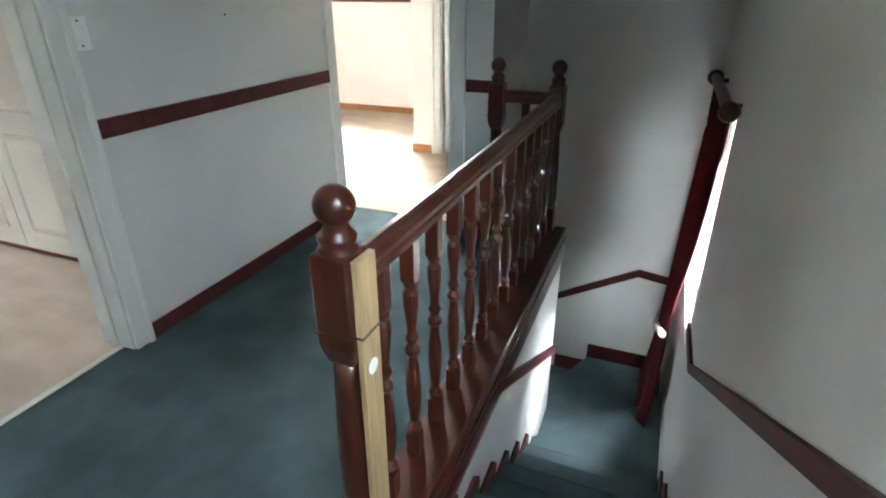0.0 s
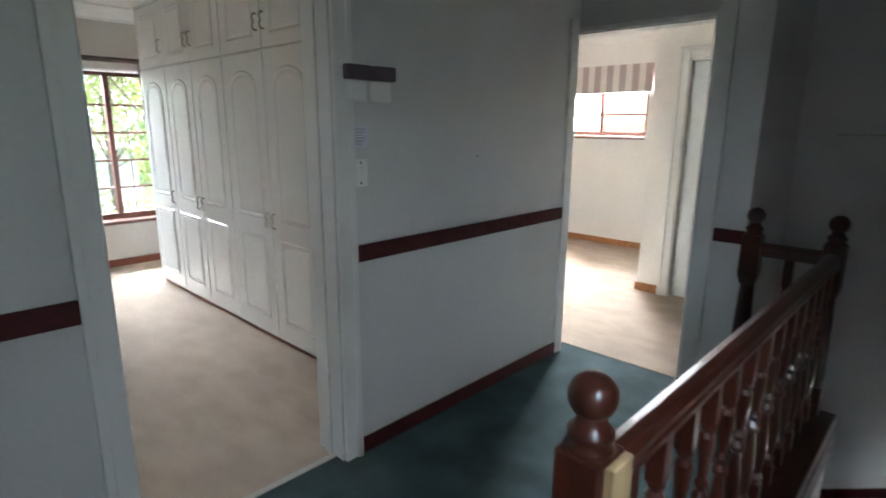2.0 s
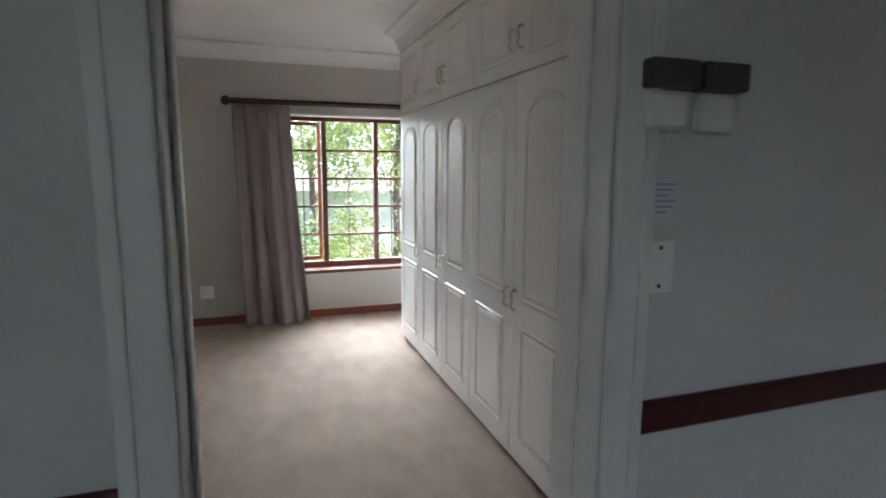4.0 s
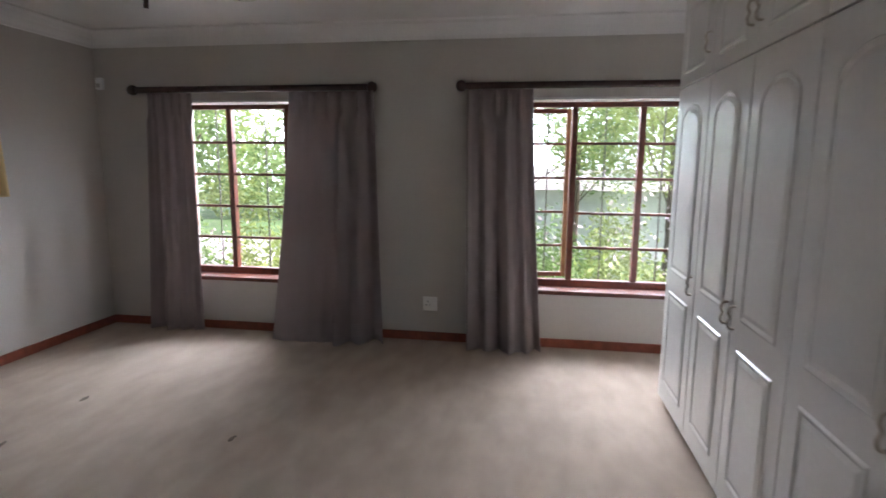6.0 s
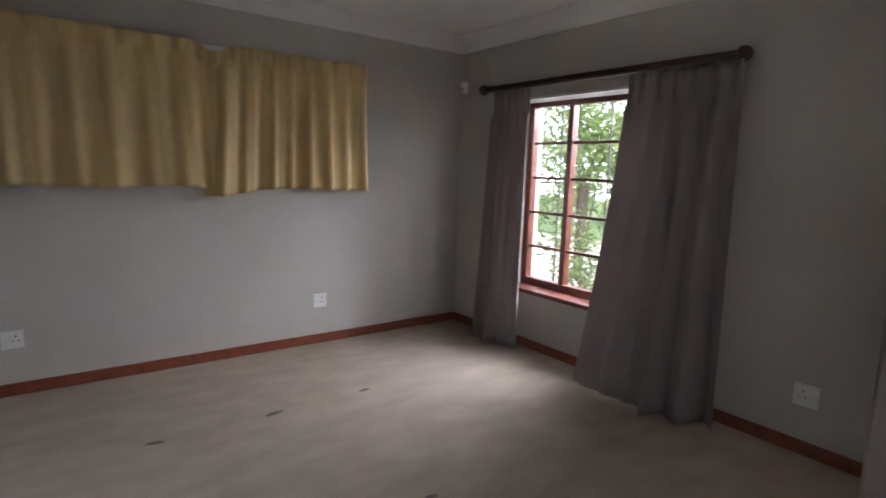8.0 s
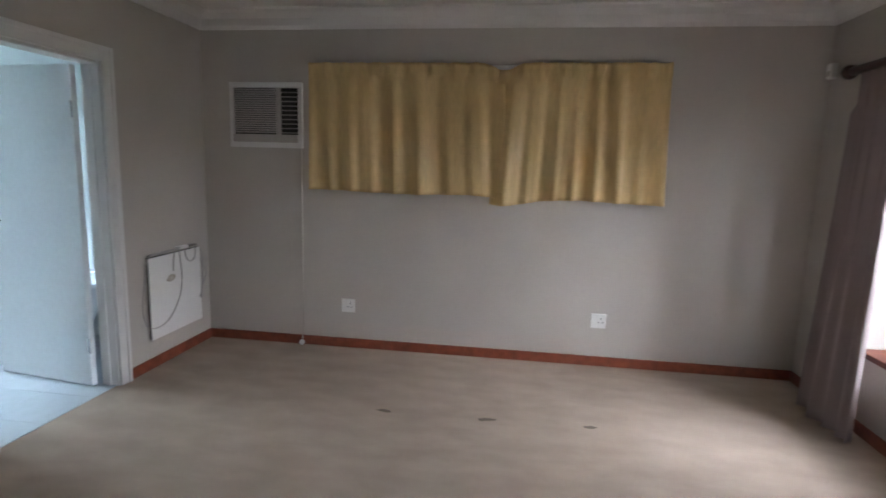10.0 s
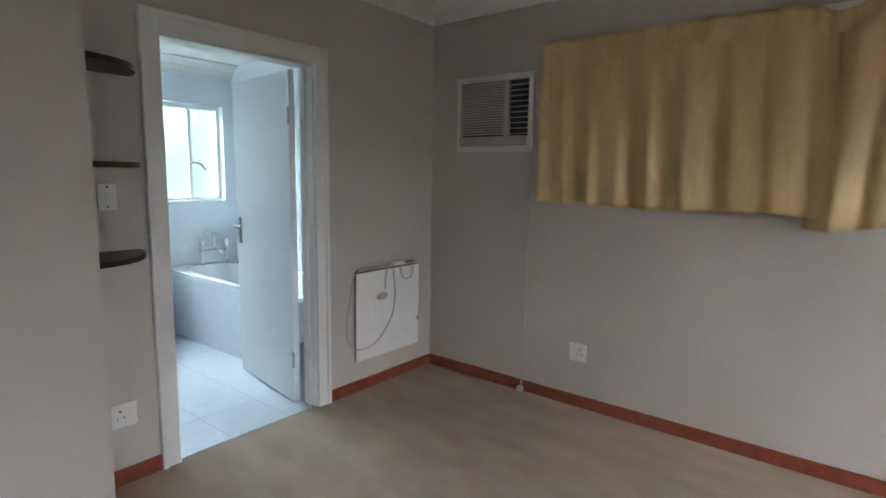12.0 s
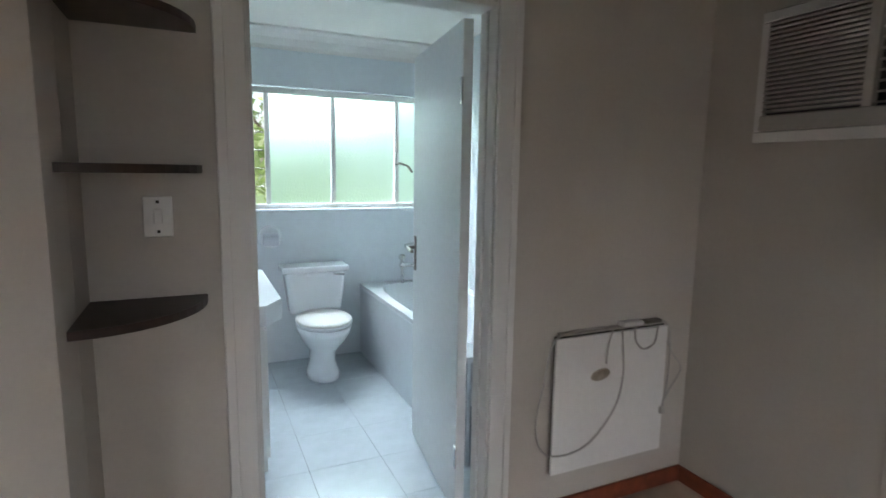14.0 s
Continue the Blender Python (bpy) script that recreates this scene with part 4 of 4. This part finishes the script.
for x, y, a, sx in ((-3.0, -1.5, 0.3, 0.10), (-3.62, -1.51, -0.4, 0.12), (-4.21, -1.53, -0.2, 0.09), (-3.9, -0.35, 0.2, 0.08)):
    st = bmesh.new()
    rr = random.Random(int(x * 100))
    n = 22
    vs = [st.verts.new((x + math.cos(2 * math.pi * k / n + a) * sx * 0.5 * rr.uniform(0.7, 1.1), y + math.sin(2 * math.pi * k / n) * sx * 0.22 * rr.uniform(0.5, 1.2), 0.004)) for k in range(n)]
    st.faces.new(vs)
    tagged(part("carpet_mark", st, STAIN), "small dark scuff in the beige carpet", "stain")

# ---- landing fixtures ----
boxes = thing("door_chime", (LW, 1.76, 1.66), "pair of wall chime boxes with dark covers", "door chime")
for y0, y1 in ((1.62, 1.74), (1.752, 1.868)):
    part("cover", box(LW, LW + 0.05, y0, y1, 1.658, 1.715, 0.006), PURPLE, boxes)
    part("tube_body", box(LW, LW + 0.03, y0 + 0.008, y1 - 0.008, 1.575, 1.6575, 0.012), PLASTIC, boxes)
note = thing("paper_notice", (LW, 1.70, 1.44), "small printed notice taped to the wall", "notice")
part("sheet", box(LW, LW + 0.002, 1.645, 1.75, 1.39, 1.485), PAPER, note)
for k in range(6):
    part("text_line", box(LW + 0.002, LW + 0.003, 1.66, 1.735 - 0.01 * (k % 3), 1.465 - 0.012 * k, 1.469 - 0.012 * k), INK, note)
sw = socket("light_switch", "x", LW, 1.70, 1.29, 1, 0.075, 0.115, "white light switch with several rockers", "light switch")

# ---- bathroom ----
door = thing("bathroom_door", (-1.1, -1.5, 0), "white painted flush door standing open into the bathroom", "door")
dm = bmesh.new()
box(0, 0.775, -0.02, 0.02, 0.012, 2.0, 0.003, dm)
turn = Matrix.Translation((-1.095, -1.475, 0)) @ Matrix.Rotation(radians(-8), 4, "Z")
dm.transform(turn)
leaf = part("leaf", dm, DOORPAINT, door)


def on_door(name, bm, mat, label=""):
    bm.transform(turn)
    return part(name, bm, mat, leaf, label)


on_door("lever_plate", box(0.70, 0.735, 0.0203, 0.027, 0.93, 1.11, 0.003), AGED)
on_door("lever", tube([(0.7175, 0.025, 1.05), (0.7175, 0.062, 1.05), (0.70, 0.066, 1.05), (0.61, 0.066, 1.045)], 0.009), AGED, "steel lever handle")
for z in (0.28, 1.74):
    on_door("hinge", box(-0.012, 0.012, 0.0203, 0.026, z - 0.05, z + 0.05, 0.002), STEEL)

toilet = thing("toilet", (0.8, -1.3, 0), "white ceramic close-coupled toilet with lid down", "toilet")


def oval(cx, cy, rings, seg=26):
    """A body of oval rings (height, half length, half width, shift along x)."""
    bm = bmesh.new()
    rs = []
    for z, a, b, s in rings:
        rs.append([bm.verts.new((cx + s + a * math.cos(2 * math.pi * k / seg), cy + b * math.sin(2 * math.pi * k / seg), z)) for k in range(seg)])
    for p, q in zip(rs, rs[1:]):
        for i in range(seg):
            bm.faces.new((p[i], p[(i + 1) % seg], q[(i + 1) % seg], q[i]))
    bm.faces.new(rs[0])
    bm.faces.new(rs[-1])
    bmesh.ops.recalc_face_normals(bm, faces=bm.faces[:])
    return bm


TX, TY = 0.68, -1.30
part("pedestal", oval(TX, TY, [(0, 0.17, 0.115, 0.06), (0.04, 0.165, 0.11, 0.06), (0.12, 0.14, 0.085, 0.07), (0.2, 0.15, 0.09, 0.06), (0.27, 0.20, 0.14, 0.03), (0.34, 0.23, 0.175, 0.01), (0.39, 0.24, 0.185, 0)]), CERAMIC, toilet, smooth=True)
part("seat", oval(TX, TY, [(0.391, 0.235, 0.185, 0), (0.40, 0.245, 0.19, 0), (0.41, 0.245, 0.19, 0), (0.415, 0.235, 0.185, 0)]), CERAMIC, toilet, smooth=True)
part("lid", oval(TX, TY, [(0.416, 0.238, 0.186, 0), (0.425, 0.245, 0.19, 0), (0.438, 0.235, 0.18, 0), (0.444, 0.18, 0.13, 0)]), PLASTIC, toilet, smooth=True)
part("bowl_shelf", box(TX + 0.16, 1.10, TY - 0.11, TY + 0.11, 0.28, 0.39, 0.03), CERAMIC, toilet)
cist = bmesh.new()
box(0.92, 1.10, TY - 0.215, TY + 0.215, 0.40, 0.705, 0.025, cist)
for v in cist.verts:
    if v.co.z < 0.5:
        v.co.y = TY + (v.co.y - TY) * 0.86
part("cistern", cist, CERAMIC, toilet)
part("cistern_lid", box(0.90, 1.115, TY - 0.24, TY + 0.24, 0.706, 0.75, 0.012), CERAMIC, toilet)
part("flush_lever", tube([(0.915, TY - 0.13, 0.69), (0.895, TY - 0.13, 0.69), (0.89, TY - 0.16, 0.688), (0.89, TY - 0.20, 0.684)], 0.007), STEEL, toilet)

tub = thing("bathtub", (0.2, -2.0, 0), "white bathtub behind a pale tiled apron", "bathtub")
part("apron", box(-0.75, 1.118, -1.70, -1.68, 0, 0.53, 0.003), WALL_BATH, tub)
rim = bmesh.new()
pts_out = [(-0.75, -2.398), (1.118, -2.398), (1.118, -1.68), (-0.75, -1.68)]
seg = 40
outer, inner, low = [], [], []
for k in range(seg):
    a = 2 * math.pi * k / seg
    c, s = math.cos(a), math.sin(a)
    m = max(abs(c), abs(s))
    outer.append(rim.verts.new((0.184 + 0.934 * c / m, -2.039 + 0.359 * s / m, 0.56)))
    e = (abs(c) ** 4 + abs(s) ** 4) ** 0.25
    inner.append(rim.verts.new((0.184 + 0.86 * c / e, -2.039 + 0.285 * s / e, 0.555)))
    low.append(rim.verts.new((0.184 + 0.70 * c / e, -2.039 + 0.20 * s / e, 0.15)))
under = [rim.verts.new((v.co.x, v.co.y, 0.531)) for v in outer]
for p, q in ((under, outer), (outer, inner), (inner, low)):
    for i in range(seg):
        rim.faces.new((p[i], p[(i + 1) % seg], q[(i + 1) % seg], q[i]))
rim.faces.new(low)
bmesh.ops.recalc_face_normals(rim, faces=rim.faces[:])
part("basin", rim, CERAMIC, tub)
mixer = thing("bath_mixer", (1.05, -2.13, 0.6), "chrome bath mixer with hand shower cradle", "tap")
part("bar", tube([(1.05, -2.27, 0.70), (1.05, -1.99, 0.70)], 0.018), STEEL, mixer)
for y in (-2.25, -2.01):
    part("tap_handle", lathe([(0.015, 0.70), (0.015, 0.74), (0.028, 0.745), (0.028, 0.775), (0.015, 0.785)], 1.05, y, 10), STEEL, mixer)
    part("leg", tube([(1.05, y, 0.55), (1.05, y, 0.70)], 0.012), STEEL, mixer)
part("spout", tube(smoothed([(1.05, -2.13, 0.70), (0.98, -2.13, 0.70), (0.92, -2.13, 0.66)], 4), 0.014), STEEL, mixer)
part("cradle", tube([(1.05, -2.13, 0.71), (1.05, -2.13, 0.83)], 0.01), STEEL, mixer)
part("hand_shower", tube(smoothed([(1.06, -2.25, 0.80), (1.05, -2.13, 0.86), (1.04, -2.03, 0.85)], 4), 0.016), STEEL, mixer)

vanity = thing("vanity_unit", (0.0, -0.6, 0), "white vanity unit with a pale tiled counter", "vanity")
part("cabinet", box(-0.42, 0.5, -0.79, -0.302, 0.0, 0.72, 0.003), DOORPAINT, vanity)
part("counter", prism([(-0.44, -0.302), (-0.44, -0.80), (-0.31, -0.885), (0.52, -0.885), (0.52, -0.302)], 0.721, 0.82, "z"), WALL_BATH, vanity)
part("cabinet_door", box(-0.40, 0.03, -0.806, -0.7905, 0.06, 0.70, 0.004), DOORPAINT, vanity)
part("cabinet_door", box(0.04, 0.48, -0.806, -0.7905, 0.06, 0.70, 0.004), DOORPAINT, vanity)
roll = thing("toilet_roll_holder", (1.11, -1.01, 0.95), "round white ceramic toilet roll holder on the tiles", "toilet roll")
part("dish", lathe([(0.085, 1.1195), (0.085, 1.105), (0.07, 1.096), (0.05, 1.103)], -1.01, 0.95, 20, "x"), CERAMIC, roll, smooth=True)
part("paper_roll", lathe([(0.045, -1.06), (0.045, -0.96)], 1.075, 0.935, 16, "y"), PAPER, roll)

# bathroom floor tiles
floor_b = slab("floor_bathroom", BATHX + 0.02, 1.2, -2.45, -0.25, -0.2, -0.004, GROUT, "pale tiled bathroom floor", "floor")
tile_mesh = None
TS = 0.36
for i in range(7):
    for j in range(6):
        x, y = -1.215 + TS * i, -0.61 - TS * j + 0.0
        if x + TS > 1.13 + TS or y < -2.45:
            continue
        if tile_mesh is None:
            t = bmesh.new()
            box(0.0008, TS - 0.0008, 0.0008, TS - 0.0008, -0.006, 0.002, 0.0006, t)
            tile_mesh = bpy.data.meshes.new("tile")
            t.to_mesh(tile_mesh)
            t.free()
            tile_mesh.materials.append(TILEM)
        ob = new("tile", tile_mesh)
        ob.location = (x, y, 0)
        ob.parent = floor_b

# far room door leaf
fd = thing("far_room_door", (-0.8, 5.1, 0), "white panelled door closed in the far room", "door")
part("leaf", box(-1.17, -0.45, 5.09, 5.13, 0.01, 2.0, 0.003), DOORPAINT, fd)

# ---- outside ----
tagged(part("ground", box(-400, 400, -400, 400, -3.2, -3.0), GRASS), "green lawn around the house", "ground", kind="structure")


def leaves(bm, c, rad, n, size, rnd):
    for _ in range(n):
        d = Vector((rnd.gauss(0, 1), rnd.gauss(0, 1), rnd.gauss(0, 0.8)))
        d = d.normalized() * rnd.uniform(0.45, 1.05)
        p = Vector(c) + Vector((d.x * rad[0], d.y * rad[1], d.z * rad[2]))
        u = Vector((rnd.uniform(-1, 1), rnd.uniform(-1, 1), rnd.uniform(-1, 1))).normalized() * size * rnd.uniform(0.6, 1.4)
        w = u.cross(Vector((rnd.uniform(-1, 1), rnd.uniform(-1, 1), rnd.uniform(-1, 1)))).normalized() * size * 0.5
        bm.faces.new([bm.verts.new(q) for q in (p - u, p + w, p + u, p - w)])


def tree(x, y, height, spread, seed, mat, label="leafy green garden tree on the lawn", clumps=12, per=380):
    rnd = random.Random(seed)
    t = thing("tree", (x, y, -3), label, "tree", "garden trees")
    top = -3 + height
    trunk = [(x, y, -3.02), (x + rnd.uniform(-0.2, 0.2), y + rnd.uniform(-0.2, 0.2), -3 + height * 0.3), (x + rnd.uniform(-0.3, 0.3), y, -3 + height * 0.6)]
    part("trunk", tube(smoothed(trunk, 4), 0.13), BARK, t)
    crown = bmesh.new()
    for k in range(clumps):
        a = rnd.uniform(0, 6.28)
        r = spread * rnd.uniform(0.2, 1)
        c = (x + r * math.cos(a), y + r * math.sin(a), -3 + height * rnd.uniform(0.35, 0.95))
        if k < 7:
            part("limb", tube([trunk[1] if k % 2 else trunk[2], c], 0.025, 6), BARK, t)
        leaves(crown, c, (spread * 0.42, spread * 0.42, spread * 0.36), per, 0.075, rnd)
    part("crown", crown, mat, t)


def shrub(x, y, h, w, seed, mat, label="dense flowering garden shrub on the lawn"):
    rnd = random.Random(seed)
    t = thing("shrub", (x, y, -3), label, "shrub", "garden shrubs")
    part("stem", tube([(x, y, -3.02), (x + 0.05, y, -3 + h * 0.6)], 0.05), BARK, t)
    bm = bmesh.new()
    for k in range(7):
        leaves(bm, (x + rnd.uniform(-w, w) * 0.6, y + rnd.uniform(-w, w) * 0.6, -3 + h * rnd.uniform(0.25, 0.85)), (w * 0.5, w * 0.5, h * 0.28), 520, 0.058, rnd)
    part("foliage", bm, mat, t)
    fl = bmesh.new()
    leaves(fl, (x, y, -3 + h * 0.7), (w * 0.9, w * 0.9, h * 0.35), 90, 0.05, rnd)
    part("blossom", fl, FLOWER, t, "pale pink blossom")


tree(-23, 6.5, 9.0, 3.2, 1, LEAF2, clumps=16, per=420)
tree(-25, 3.2, 9.5, 3.2, 12, LEAF)
tree(-17, -2.5, 9.0, 3.0, 2, LEAF)
tree(-14, 8.0, 7.5, 2.6, 3, LEAF)
tree(-20, 6.0, 10.0, 3.4, 4, LEAF2)
tree(-22, -8.0, 10.0, 3.6, 5, LEAF)
tree(-13, -7.0, 7.0, 2.4, 6, LEAF)
tree(-24, 1.0, 11.0, 3.6, 7, LEAF)
tree(-3.0, 17, 8.0, 3.0, 8, LEAF)
tree(6.0, -1.9, 7.5, 2.2, 9, LEAF)
tree(6.5, 1.0, 7.5, 2.2, 10, LEAF)
for k, (x, y, h) in enumerate(((-10.0, 3.2, 4.0), (-10.5, 1.2, 3.8), (-10.2, 5.2, 4.1), (-11, -1.5, 3.7), (-11, -4.0, 3.5), (-12, -6.0, 3.6), (-9.6, 7.0, 4.0), (-13.2, 1.6, 3.5), (-13.6, 3.6, 3.6), (-13.0, 5.6, 3.5))):
    shrub(x, y, h, 1.3, 40 + k, LEAF if k % 2 else LEAF2)

rw = random.Random(77)
woods = bmesh.new()
for k in range(130):
    wy = rw.uniform(-45, 45)
    leaves(woods, (-46 + rw.uniform(-5, 4), wy, rw.uniform(-2.5, 7.5 + 2.5 * math.sin(wy * 0.35))), (2.6, 2.6, 2.0), 260, 0.27, rw)
tagged(part("far_woods", woods, LEAF2), "pale green hazy trees beyond the houses", "trees", kind="stuff")

# added self-lit sheet that whitens the gaps between the leaves
tagged(part("backdrop", box(-80, -79, -150, 150, -3, 45), GLOW_HAZE), "glowing sheet standing in for the bright distance beyond the trees", "backdrop", kind="structure")
slab("pavement", -32, -6.15, -45, -2.6, -3.05, -2.96, PAVING, "pale concrete paving beside the house", "pavement")

house = thing("house", (-30, 0, -3), "low white rendered house beyond the garden", "house")
part("wall", box(-34, -28, -9, 9, -3.05, 0.35, 0.02), RENDERWALL, house)
part("roof", prism([(-35, 0.35), (-27, 0.35), (-31, 1.3)], -9.6, 9.6, "y"), ROOFTILE, house)
for y in (-7.2, -4.6):
    part("window", box(-28.001, -27.96, y - 0.7, y + 0.7, -1.6, -0.3, 0.01), DARK, house)

# ---- small marks and hardware ----
for nm, x, y, z in (("a", LW, 2.45, 1.33), ("b", LW, 0.3, 1.52)):
    tagged(part("wall_nail", box(x, x + 0.006, y - 0.004, y + 0.004, z - 0.004, z + 0.004, 0.001), DARK), "small dark nail stuck in the painted wall", "nail")
tagged(part("wall_nail", box(XR - 0.006, XR, 1.25, 1.2545, 1.30, 1.3045, 0.001), DARK), "small dark nail stuck in the painted wall", "nail")
strike = thing("strike_plate", (LW - 0.09, 1.565, 0.98), "metal strike plate in the door jamb", "door hardware")
part("plate", box(LW - 0.105, LW - 0.08, 1.563, 1.5677, 0.93, 1.03, 0.001), BRASS, strike)
